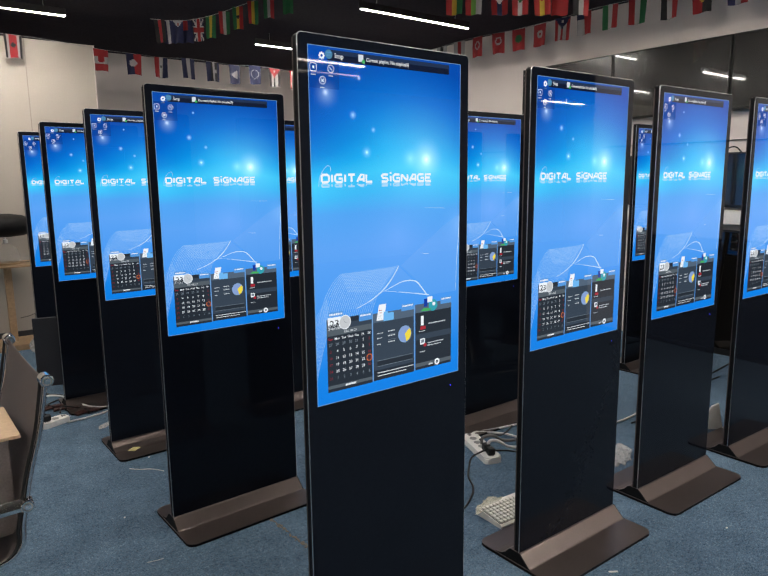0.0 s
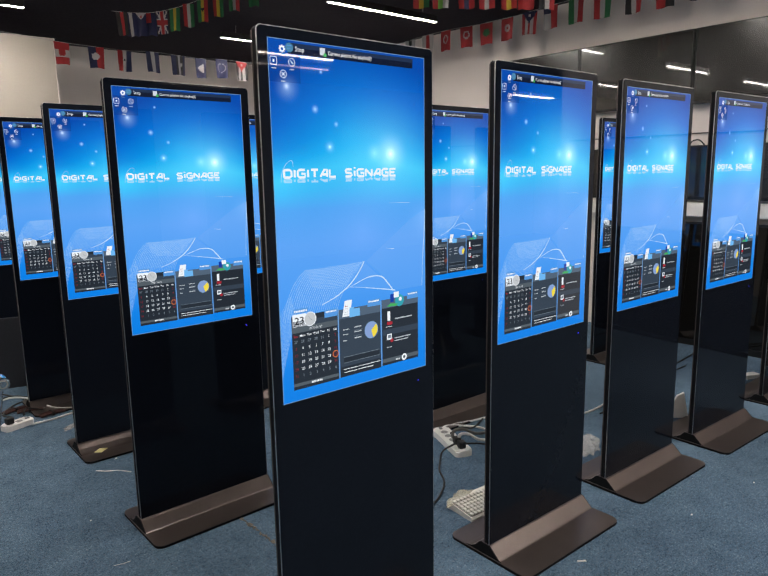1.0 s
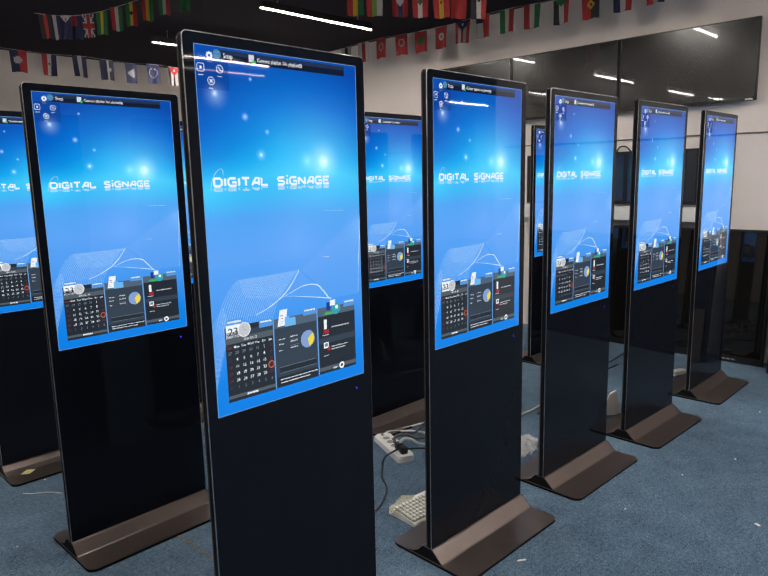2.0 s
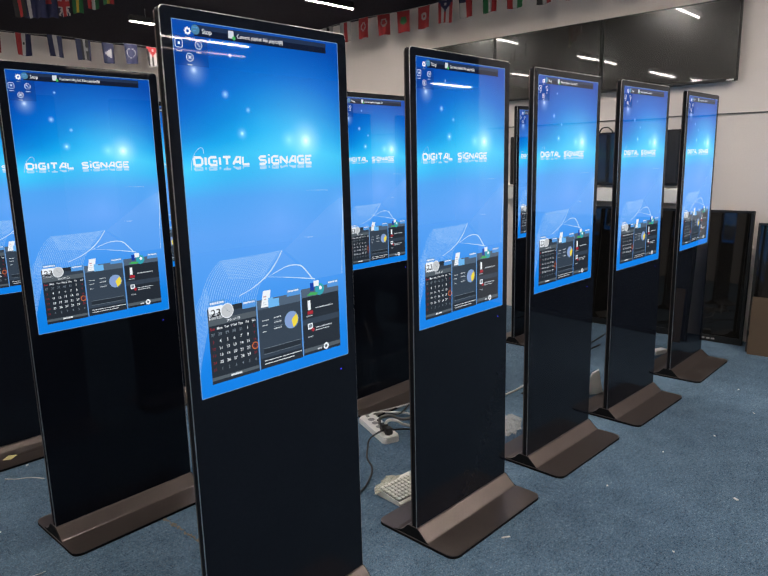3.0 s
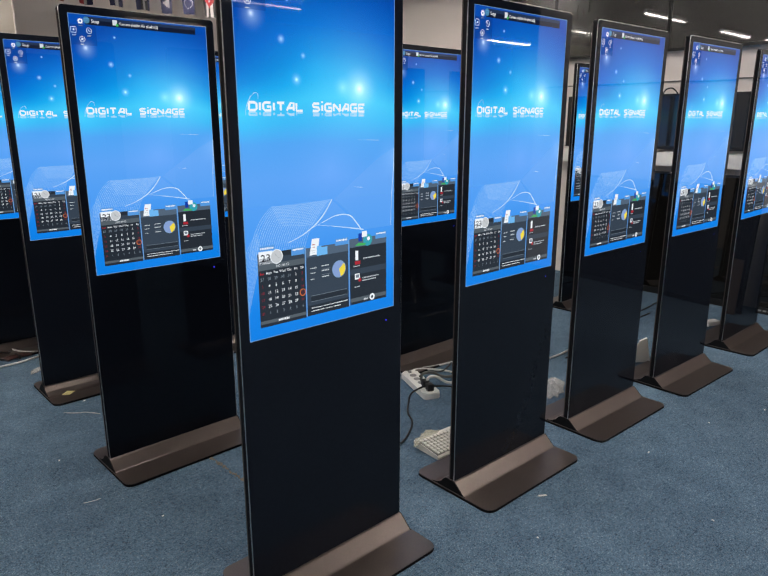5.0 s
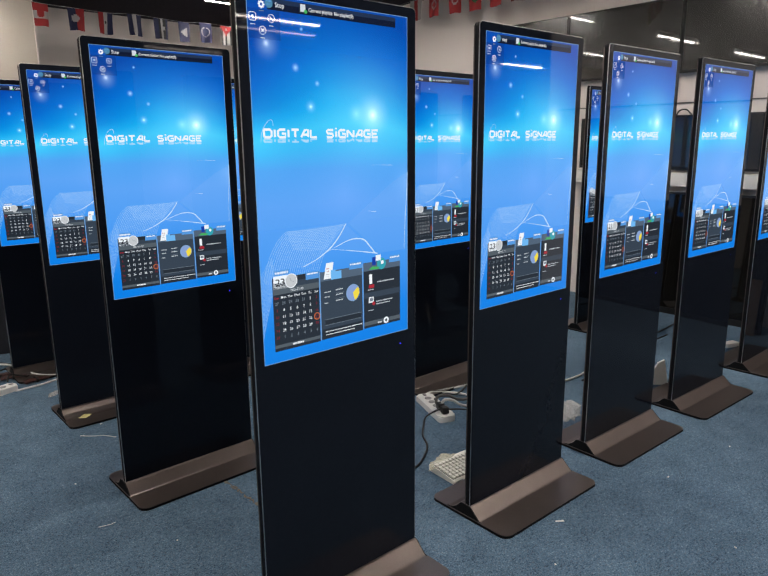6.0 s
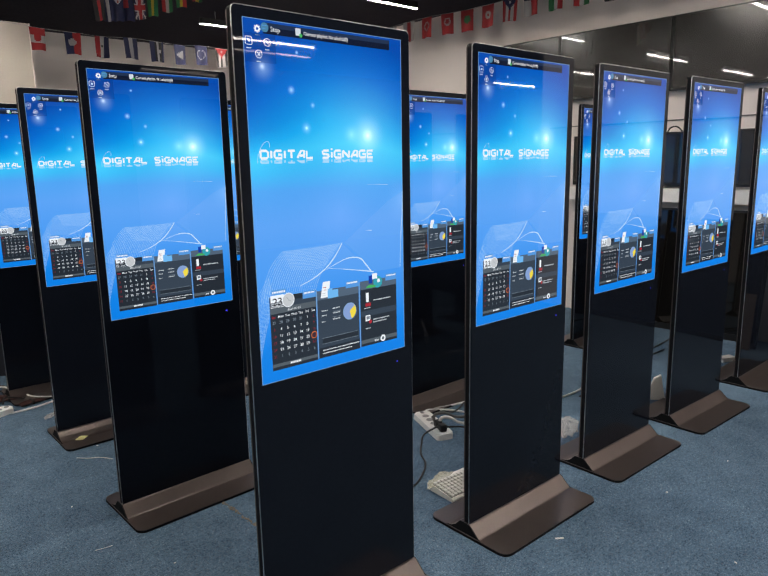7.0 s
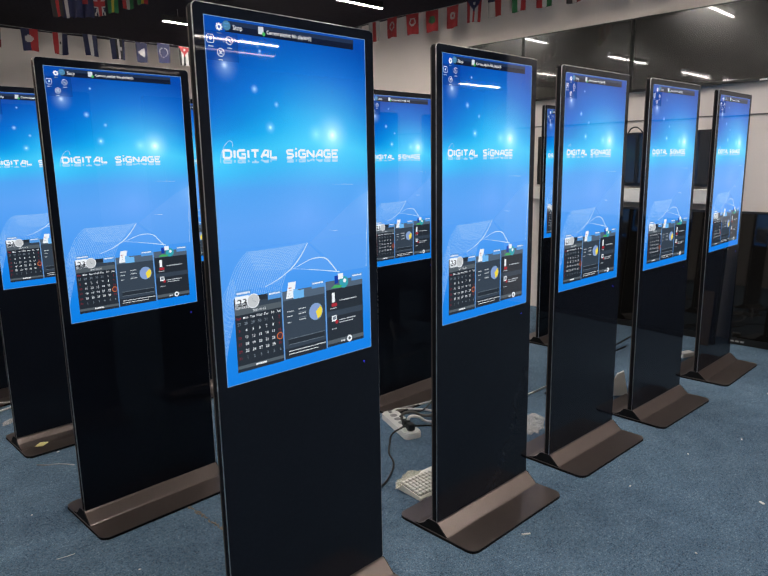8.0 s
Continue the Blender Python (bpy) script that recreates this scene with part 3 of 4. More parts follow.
    pic("calendar_bar", G_LIGHTBAR, cal, b, (-0.230, 0.190, -0.078, 0.206), (-0.230, 0.041, -0.078, 0.050))
    pic("calendar_head", G_PANEL, cal, b, (-0.230, 0.206, -0.078, 0.222))
    writing("calendar_date", [letters("2021-01-23", 0.0092, pose(-0.153, c, SCR_Z + 0.1940), 0, 0, "CENTER")], G_WHITE, cal)
    days = [["27", "28", "29", "30", "31", "1", "2"]] + [[str(2 + 7 * r + k) for k in range(1, 8)] for r in range(4)] + [["31", "1", "2", "3", "4", "5", "6"]]
    for k, w in enumerate(("Sun", "Mon", "Tue", "Wed", "Thu", "Fri", "Sat")):
        writing("weekday", [letters(w, 0.0095, pose(-0.219 + 0.0217 * k, c, SCR_Z + 0.1780), 0.0001, 0, "CENTER")], G_RED if k == 0 else G_WHITE, cal)
    for r, row in enumerate(days):
        for k, w in enumerate(row):
            dim = (r == 0 and k < 5) or (r == 5 and k > 0)
            writing("day_number", [letters(w, 0.0114, pose(-0.219 + 0.0217 * k, c, SCR_Z + 0.1615 - 0.019 * r), 0.0001, 0, "CENTER")],
                    G_GREY if dim else G_DARKRED if k in (0, 6) else G_WHITE, cal)
    disc("today_ring", G_ORANGE, cal, -0.089, 0.109, 0.0105, d, 0.008)
    line_of_bars("clock_digits", G_WHITE, cal, c, (-0.172, 0.0415, -0.136, 0.0475))
    pic("calendar_caption", G_TAB, cal, b, (-0.224, 0.243, -0.176, 0.256))
    line_of_bars("caption_writing", G_WHITE, cal, c, (-0.221, 0.246, -0.180, 0.252))
    pic("date_card", G_WHITE, cal, b, (-0.2265, 0.206, -0.184, 0.241))
    disc("clock_face", G_CLOCK, cal, -0.171, 0.223, 0.0195, c)
    bm = bmesh.new()
    dot(bm, -0.171, 0.223, 0.0200, d, 0.0180)
    part("clock_ring", bm, G_WHITE, cal)
    bm = bmesh.new()
    ribbon(bm, [(-0.176, 0.232), (-0.171, 0.223), (-0.163, 0.219)], 0.0010, d)
    part("clock_hand", bm, G_GREY, cal)
    writing("date_digits", [letters("23", 0.028, pose(-0.221, c, SCR_Z + 0.2135), 0.0002, 0.029)], G_INK, cal)
    # storage panel
    bm = bmesh.new()
    patch(bm, -0.0735, 0.034, 0.079, 0.232, a)
    mid = part("storage_panel", bm, G_PANEL, ob, "dark storage panel with a pie chart")
    pic("storage_head", G_PANELTOP, mid, b, (-0.0735, 0.205, 0.079, 0.232))
    pic("storage_foot", G_PANEL_DARK, mid, b, (-0.0735, 0.034, 0.079, 0.064))
    pic("storage_gauge", G_PANEL_DARK, mid, b, (-0.060, 0.076, 0.073, 0.090))
    for k, z in enumerate((0.172, 0.158, 0.140)):
        line_of_bars("storage_caption", G_PAPER, mid, b, (-0.060, z - 0.0016, -0.060 + (0.024, 0.018, 0.015)[k], z + 0.0016), (-0.020, z + 0.0005, 0.006, z + 0.0040))
    line_of_bars("storage_caption", G_WHITE, mid, c, (-0.060, 0.0540, 0.076, 0.0570), (-0.060, 0.0450, 0.048, 0.0480))
    pic("gauge_line", G_GREY, mid, b, (-0.060, 0.091, 0.073, 0.0922), (-0.060, 0.0742, 0.073, 0.0754))
    pic("panel_divider", G_EDGE, mid, b, (-0.0772, 0.034, -0.0744, 0.236), (0.0802, 0.036, 0.0830, 0.236))
    pic("caption_rule", G_GREY, mid, b, (-0.020, 0.164, 0.010, 0.165), (-0.020, 0.148, 0.010, 0.149))
    disc("pie_chart", G_PIE, mid, 0.043, 0.156, 0.0250, b, 0, 40, 285, 24)
    disc("pie_slice", G_YELLOW, mid, 0.043, 0.156, 0.0240, b, 0, -75, 40, 14)
    disc("pie_rim", G_EDGE, mid, 0.043, 0.156, 0.0258, c, 0.0244)
    # network panel
    bm = bmesh.new()
    patch(bm, 0.0845, 0.036, 0.232, 0.238, a)
    net = part("network_panel", bm, G_PANEL_DARK, ob, "dark network panel with small icons")
    pic("network_head", G_PANELTOP, net, b, (0.0845, 0.212, 0.232, 0.238))
    pic("network_middle", G_PANEL, net, b, (0.0845, 0.128, 0.232, 0.146))
    pic("network_bar", G_LIGHTBAR, net, b, (0.0845, 0.044, 0.232, 0.056))
    pic("network_icon", G_WHITE, net, c, (0.106, 0.172, 0.117, 0.201), (0.103, 0.113, 0.122, 0.131))
    line_of_bars("network_caption", G_PAPER, net, c, (0.136, 0.1725, 0.207, 0.1765), (0.133, 0.1125, 0.199, 0.1160), (0.133, 0.1045, 0.190, 0.1080), (0.099, 0.1525, 0.124, 0.1555), (0.102, 0.0885, 0.122, 0.0915),
        (0.138, 0.0435, 0.155, 0.0495))
    disc("network_badge", G_WHITE, net, 0.172, 0.0485, 0.0105, c, 0.005)
    pic("network_mark", G_RED, net, c, (0.104, 0.159, 0.125, 0.169))
    disc("network_mark", G_RED, net, 0.122, 0.110, 0.006, d)
    pic("network_screen", G_GREY, net, d, (0.106, 0.118, 0.119, 0.128))
    # tabs and icons over the panels
    for owner, (x0, z0, x1, z1) in ((cal, (-0.123, 0.218, -0.079, 0.239)), (mid, (0.030, 0.226, 0.079, 0.246)), (net, (0.186, 0.228, 0.232, 0.249))):
        pic("panel_tab", G_TAB, owner, c, (x0, z0, x1, z1))
        line_of_bars("tab_caption", G_WHITE, owner, d, (x0 + 0.004, z1 - 0.008, x1 - 0.004, z1 - 0.003))
    bm = bmesh.new()
    bm.faces.new([bm.verts.new((x, c, SCR_Z + z)) for x, z in ((-0.062, 0.210), (-0.034, 0.210), (-0.026, 0.256), (-0.052, 0.256))])
    doc = part("document_icon", bm, G_WHITE, mid)
    line_of_bars("document_line", G_RED, doc, c - 0.0002, (-0.052, 0.238, -0.040, 0.241), (-0.050, 0.231, -0.043, 0.233))
    line_of_bars("document_line", G_GREY, doc, c - 0.0002, (-0.054, 0.222, -0.042, 0.2235), (-0.055, 0.216, -0.043, 0.2175))
    bm = bmesh.new()
    patch(bm, -0.037, 0.206, 0.001, 0.229, d)
    patch(bm, -0.036, 0.229, -0.020, 0.234, d)
    part("folder_icon", bm, G_FOLDER, mid)
    disc("globe_icon", G_CYAN, net, 0.155, 0.229, 0.018, c)
    bm = bmesh.new()
    bm.faces.new([bm.verts.new((x, d, SCR_Z + z)) for x, z in ((0.104, 0.216), (0.140, 0.214), (0.150, 0.220), (0.118, 0.224))])
    part("tray_icon", bm, G_GREEN, net)
    pic("screen_icon", G_NAVY, net, d, (0.118, 0.228, 0.132, 0.252))
    pic("paper_icon", G_WHITE, net, d, (0.132, 0.240, 0.152, 0.257))
    disc("globe_cloud", G_WHITE, net, 0.158, 0.233, 0.006, d)
    return ob


first = totem()
TOTEMS = ((-0.023, 1.077, 0.7), (-0.028, 2.970, 0.0), (0.0, 3.865, 0.0), (0.887, -0.001, -0.7), (1.685, -0.004, -1.5),
          (2.465, -0.044, -2.2), (3.363, -0.049, -0.1), (1.614, 1.138, -0.2), (3.41, 1.145, 0.0), (0.82, 2.15, 0.0))
for tx, ty, tr in TOTEMS:
    copy_thing(first, pose(tx, ty, 0, 0, 0, tr))
totem(turned=True).matrix_basis = pose(0.006, 2.067, 0)


# ---- televisions ----
def television(name, label, w, h, d, m, bezel=0.012, chin=0.022, group="", glass=None):
    """A television, its screen towards -y, its lower edge at z = 0."""
    ob = thing(name, label, "television", m, group)
    bm = bmesh.new()
    box(bm, -w / 2, 0.004, 0, w / 2, d * 0.45, h, 0.004)
    part("shell", bm, M_SHELL, ob)
    bm = bmesh.new()
    box(bm, -w * 0.36, d * 0.45, h * 0.12, w * 0.36, d, h * 0.72, 0.012)
    part("rear_housing", bm, M_SHELL, ob)
    bm = bmesh.new()
    for x0, z0, x1, z1 in ((-w / 2, 0, w / 2, chin), (-w / 2, h - bezel, w / 2, h), (-w / 2, chin, -w / 2 + bezel, h - bezel), (w / 2 - bezel, chin, w / 2, h - bezel)):
        box(bm, x0, -0.004, z0, x1, 0.004, z1, 0.0015)
    part("bezel", bm, M_BEZEL, ob, "thin black bezel")
    bm = bmesh.new()
    box(bm, -w / 2 + bezel - 0.001, -0.0005, chin - 0.001, w / 2 - bezel + 0.001, 0.003, h - bezel + 0.001)
    part("screen", bm, glass or M_TVGLASS, ob, "dark switched-off screen")
    return ob


M_BEZEL = surface("black_plastic_bezel", (0.008, 0.008, 0.008), 0.3, vary=0.1)
M_TVGLASS = surface("switched_off_screen", (0.016, 0.0145, 0.013), 0.24, vary=0.25, scale=1.6, bump=0.0, spec=0.5, coat=1.0)
M_TVGLOSS = surface("glossy_switched_off_screen", (0.008, 0.0075, 0.007), 0.03, vary=0.15, scale=2, bump=0.0, spec=0.5)
M_WHITE = surface("white_plastic", (0.88, 0.86, 0.82), 0.45, vary=0.06, scale=12)
M_GREYINK = surface("grey_plastic", (0.32, 0.31, 0.30), 0.5, vary=0.1)
M_CABLEGREY = surface("grey_cable", (0.16, 0.15, 0.14), 0.6, vary=0.15)
M_STRING = surface("white_string", (0.35, 0.34, 0.33), 0.9, vary=0.2)
M_PINE = surface("light_pine_wood", (0.46, 0.31, 0.18), 0.5, vary=0.22, scale=9, grain=60, bump=0.15, depth=0.001)
M_PLY = surface("plywood", (0.62, 0.44, 0.27), 0.55, vary=0.12, scale=8, grain=70, bump=0.1, depth=0.001)
M_SHADE = surface("black_lamp_shade", (0.007, 0.007, 0.008), 0.55, vary=0.2, spec=0.15)
M_CASE = surface("dark_grey_case", (0.026, 0.026, 0.032), 0.5, vary=0.2, scale=5)
M_CHROME = surface("polished_chrome", (0.72, 0.71, 0.70), 0.12, metal=1.0, vary=0.06, scale=15, bump=0.0)
M_LEATHER = surface("dark_brown_leather", (0.225, 0.190, 0.178), 0.42, vary=0.25, scale=10, grain=240, bump=0.35, depth=0.0015)
M_RUBBER = surface("black_rubber", (0.012, 0.012, 0.012), 0.5, vary=0.15)
M_OLDWHITE = surface("yellowed_white_plastic", (0.80, 0.78, 0.71), 0.5, vary=0.15, scale=18)
M_REDCABLE = surface("red_brown_cable", (0.060, 0.020, 0.016), 0.5, vary=0.25)
M_YELLOWPAPER = surface("yellow_paper", (0.82, 0.74, 0.34), 0.7, vary=0.1, scale=40)
M_SEAM = surface("brown_fray", (0.21, 0.165, 0.125), 0.95, vary=0.4, scale=30)


def clear(name, tint, alpha, rough=0.1):
    """Thin see-through film or blown glass: mostly open, with a glossy coat."""
    m = bpy.data.materials.new(name)
    m.use_nodes = True
    n, l = m.node_tree.nodes, m.node_tree.links
    out = n["Material Output"]
    b = n["Principled BSDF"]
    b.inputs["Base Color"].default_value, b.inputs["Roughness"].default_value = (*tint, 1), rough
    t, mix = n.new("ShaderNodeBsdfTransparent"), n.new("ShaderNodeMixShader")
    crease = n.new("ShaderNodeTexNoise")
    crease.inputs["Scale"].default_value = 35
    rng = n.new("ShaderNodeMapRange")
    rng.inputs["From Min"].default_value, rng.inputs["From Max"].default_value = 0.35, 0.7
    rng.inputs["To Min"].default_value, rng.inputs["To Max"].default_value = alpha * 0.4, min(alpha * 1.6, 1)
    l.new(crease.outputs["Fac"], rng.inputs["Value"])
    l.new(rng.outputs[0], mix.inputs["Fac"])
    l.new(t.outputs[0], mix.inputs[1])
    l.new(b.outputs[0], mix.inputs[2])
    l.new(mix.outputs[0], out.inputs["Surface"])
    return m


M_CLEAR = clear("clear_glass", (0.7, 0.7, 0.68), 0.25, 0.04)
M_FILM = clear("clear_plastic_film", (0.75, 0.75, 0.74), 0.45, 0.12)
M_YELLOWFILM = clear("yellowed_plastic_film", (0.84, 0.81, 0.64), 0.50, 0.2)

TV_Y = (0.502, 1.534, 2.566)
for y in TV_Y:
    tv = television("wall_television", "large black wall-mounted television, switched off", 1.022, 0.572, 0.05, pose(4.185, y, 1.925, 0, 0, -90), group="wall televisions")
    bm = bmesh.new()
    box(bm, 0.44, -0.0055, 0.004, 0.49, -0.004, 0.016)
    part("corner_tag", bm, M_WHITE, tv, "small white tag")
for y in (0.70, 1.50):
    television("small_television", "small dark television on the wall above a white shelf", 0.74, 0.43, 0.06, pose(4.19, y, 1.175, 0, 0, -90), group="small televisions")

lean = television("large_television", "very large black television leaning against the wall on the carpet", 1.68, 1.00, 0.07, pose(4.10, 0.64, 0.002, -4, 0, -90), 0.018, 0.05, glass=M_TVGLOSS)
bm = bmesh.new()
for k in range(7):
    box(bm, 0.42 + 0.035 * k, -0.0052, 0.018, 0.445 + 0.035 * k, -0.004, 0.030)
tagged(part("model_lettering", bm, M_GREYINK, lean, "row of small grey bars"), kind="stuff")
television("large_television", "very large black television leaning beside another on the carpet", 1.60, 0.93, 0.07, pose(4.02, -1.06, 0.002, -7, 0, -86), 0.018, 0.04, glass=M_TVGLOSS)

# Brown reflection low on the leaning television, built as a thin sheet.
M_REFLECTION = surface("brown_reflection_sheet", (0.12, 0.080, 0.050), 0.75, vary=0.15, scale=6, grain=140, bump=0.1, depth=0.0006)
sheet = thing("reflection_sheet", "brown sheet standing in for a reflection on a large television", "cardboard", pose(3.915, -0.285, 0.0, 0, 7, 4))
for x in (0.0, 0.0045):
    bm = bmesh.new()
    box(bm, x, -0.22, 0.001, x + 0.0015, 0.0, 0.415)
    part("sheet_face", bm, M_REFLECTION, sheet)
bm = bmesh.new()
prism(bm, [(0.0015 + 0.003 * (k % 2), -0.219 + 0.0055 * k, 0.002) for k in range(40)] + [(0.0018 + 0.0026 * (k % 2), -0.219 + 0.0055 * k, 0.002) for k in reversed(range(40))], (0, 0, 0.411))
part("sheet_core", bm, M_REFLECTION, sheet)
bm = bmesh.new()
box(bm, 4.13, 0.33, 1.045, 4.248, 1.95, 1.155, 0.004)
shelf = thing("wall_shelf", "shallow white wall shelf under the small televisions", "shelf")
part("shelf_board", bm, M_WHITE, shelf)
for y in (0.5, 1.15, 1.8):
    bm = bmesh.new()
    prism(bm, [(4.248, y - 0.01, 1.045), (4.15, y - 0.01, 1.045), (4.248, y - 0.01, 0.95)], (0, 0.02, 0))
    part("shelf_bracket", bm, M_WHITE, shelf)

conduit = thing("wall_cable", "thin grey cable clipped along the wall", "cable")
bm = bmesh.new()
tube(bm, [(4.243, y, 1.70 + 0.004 * math.sin(y * 3)) for y in [-2.3 + 0.2 * k for k in range(25)]], 0.0055, 6)
part("cable_run", bm, M_CABLEGREY, conduit)
for y in (-1.6, -0.6, 0.3, 1.3):
    bm = bmesh.new()
    box(bm, 4.236, y - 0.008, 1.690, 4.250, y + 0.008, 1.710, 0.002)
    part("cable_clip", bm, M_WHITE, conduit)
bm = bmesh.new()
tube(bm, bend([(4.20, 1.02, 1.606), (4.19, 0.99, 1.64), (4.19, 0.94, 1.645), (4.20, 0.90, 1.606)], 6), 0.006, 6)
tagged(part("cable_loop", bm, M_RUBBER), "black cable looped over a small television", "cable")
bm = bmesh.new()
tube(bm, bend([(4.246, 0.13, 1.22), (4.18, 0.12, 1.225), (4.13, 0.10, 1.20), (4.12, 0.09, 1.17)], 5), 0.006, 6)
tagged(part("wall_hook", bm, M_SHELL), "short black cable end on a wall hook", "hook")


# ---- flag garlands ----
PALETTE = {}


def cloth(c):
    if c not in PALETTE:
        rgb = {"r": (0.42, 0.018, 0.022), "g": (0.012, 0.16, 0.05), "b": (0.008, 0.013, 0.075), "w": (0.52, 0.50, 0.49), "k": (0.014, 0.014, 0.016), "y": (0.60, 0.42, 0.03), "l": (0.16, 0.40, 0.06), "p": (0.35, 0.03, 0.12)}[c]
        PALETTE[c] = surface("flag_cloth_" + c, tuple(0.62 * q for q in rgb), 0.8, vary=0.12, scale=25, grain=260, bump=0.1, depth=0.0006)
    return PALETTE[c]


def bands(cols, across=True):
    return lambda u, v: cols[min(int((u if across else 1 - v) * len(cols)), len(cols) - 1)]


def disc_on(bg, fg, r=0.26, inner=0.0, cx=0.5, cz=0.55):
    def f(u, v):
        q = math.hypot((u - cx) * 0.72, v - cz)
        return fg if inner <= q < r else (bg(u, v) if callable(bg) else bg)
    return f


def wedge(bg, fg, star="", top=0.45):
    """A triangle from the upper edge over stripes."""
    def f(u, v):
        if star and math.hypot((u - 0.5) * 0.72, v - 0.84) < 0.07:
            return star
        return fg if (1 - v) < top and abs(u - 0.5) < 0.5 * (1 - (1 - v) / top) + 0.02 else bg(u, v)
    return f


def canton(bg, fg, w=0.5, h=0.42):
    return lambda u, v: fg if u < w and v > 1 - h else bg(u, v)


def union(u, v):
    if abs(u - 0.5) < 0.12 or abs(v - 0.5) < 0.09:
        return "r"
    if abs(u - 0.5) < 0.22 or abs(v - 0.5) < 0.16 or abs((u - 0.5) - (v - 0.5)) < 0.08 or abs((u - 0.5) + (v - 0.5)) < 0.08:
        return "w"
    return "b"


def flag_mesh(pattern, w, h, seed):
    """A hanging cloth, its upper edge at z = 0, with a slight wave and a sewn sleeve at the top."""
    rnd = random.Random(seed)
    nx, nz = 14, 18
    ph, amp, lean_x = rnd.uniform(0, 6), rnd.uniform(0.006, 0.014), rnd.uniform(-0.012, 0.012)
    bm, slots = bmesh.new(), []
    grid = []
    for j in range(nz + 1):
        v = j / nz
        fall = 1 - v
        grid.append([bm.verts.new(((i / nx - 0.5) * w * (1 - 0.10 * fall * rnd.uniform(0.9, 1.1)) + lean_x * fall, amp * fall * math.sin(ph + 7 * i / nx + 1.5 * fall), -h * fall + 0.003 * math.sin(5 * i / nx + ph) * fall)) for i in range(nx + 1)])
    for j in range(nz):
        for i in range(nx):
            f = bm.faces.new((grid[j][i], grid[j][i + 1], grid[j + 1][i + 1], grid[j + 1][i]))
            c = pattern((i + 0.5) / nx, (j + 0.5) / nz)
            if c not in slots:
                slots.append(c)
            f.material_index = slots.index(c)
            f.smooth = True
    return bm, [cloth(c) for c in slots]


def garland(label, ends, flags, w, h, turn):
    """A string from end to end with small flags at the given places (x, y, z of the upper edge's middle)."""
    ob = thing("flag_garland", label, "flag garland", group="flag garlands")
    pts = [ends[0]] + [f[0] for f in flags] + [ends[1]]
    bm = bmesh.new()
    tube(bm, bend(pts, 4), 0.0022, 5)
    part("string", bm, M_STRING, ob)
    for k, (p, pattern) in enumerate(flags):
        bm, mats = flag_mesh(pattern, w, h, len(label) * 31 + k)
        bm.transform(Matrix.Translation(p) @ pose(0, 0, 0.0, 0, 0, turn + 9 * math.sin(k * 2.3)))
        me = bpy.data.meshes.new("flag")
        bm.to_mesh(me)
        bm.free()
        for mt in mats:
            me.materials.append(mt)
        fo = new("flag", me)
        fo.parent = ob
    return ob


one = lambda c: (lambda u, v: c)
NORTH = (disc_on(bands("rwr", False), "r", 0.16), disc_on(bands("br"), "w", 0.17, cx=0.45), disc_on(bands("rwb"), "k", 0.07), bands("bwb"), disc_on(bands("bbkwkb"), "w", 0.09, cx=0.7), (lambda u, v: "w" if abs(v - 0.5) < 0.28 * (u - 0.15) / 0.7 and u < 0.8 else "b"),
         disc_on("b", "w", 0.25, 0.21), wedge(bands("kwkwk"), "r", "w", 0.5), bands("rwrwr"), bands("bwr"))
NX = (0.683, 0.984, 1.250, 1.524, 1.787, 2.033, 2.273, 2.512, 2.76, 3.0)
garland("string of small cloth world flags sagging along the end wall", ((-1.2, 5.298, 2.69), (4.248, 5.1, 2.72)),
        [((-0.041, 5.2, 2.70), disc_on(bands("kwrrrwk"), "k", 0.10))] + [((x, 5.2, 2.655 - 0.008 * (i % 3)), pt) for i, (x, pt) in enumerate(zip(NX, NORTH))], 0.145, 0.195, 6)

EAST = (bands("wkw"), bands("wrw"), disc_on("r", "w", 0.22, 0.15), disc_on("r", "w", 0.20, 0.13, cz=0.6), disc_on("r", "g", 0.20), disc_on("r", "w", 0.18, 0.05), wedge(bands("rwrwr"), "b", "w", 0.5), canton(bands("wr"), "b", 0.5, 0.35),
        bands("gwr"), bands("rwg"), wedge(bands("kwr"), "g", "", 0.3), disc_on(bands("rk"), "y", 0.15, 0.08), bands("bwr"), disc_on(bands("rwb"), "r", 0.10), bands("kwr"), bands("rwr"))
EY = (3.98, 3.71, 3.445, 3.165, 2.906, 2.650, 2.395, 2.174, 1.915, 1.665, 1.395, 1.14, 0.88, 0.62, 0.36, 0.10)
garland("string of small cloth world flags hung along the television wall", ((4.248, 4.7, 2.88), (4.248, -1.9, 2.88)), [((3.9, y, 2.838 + 0.012 * math.sin(y * 4)), pt) for y, pt in zip(EY, EAST)], 0.145, 0.195, -84)

NEAR = (((2.40, 2.235), bands("ryg")), ((2.52, 2.155), bands("rlw")), ((2.68, 2.05), disc_on(bands("rbr"), "w", 0.14)), ((2.81, 1.96), disc_on(bands("rwr"), "g", 0.10)), ((2.945, 1.87), disc_on(bands("ryr"), "r", 0.08)), ((3.067, 1.79), one("r")),
        ((3.20, 1.70), wedge(bands("kwr"), "k", "", 0.4)))
garland("string of small cloth world flags crossing under the black ceiling", ((1.7, 2.7, 2.93), (3.9, 1.2, 2.93)), [((x, y, 2.83), pt) for (x, y), pt in NEAR], 0.13, 0.205, -45)

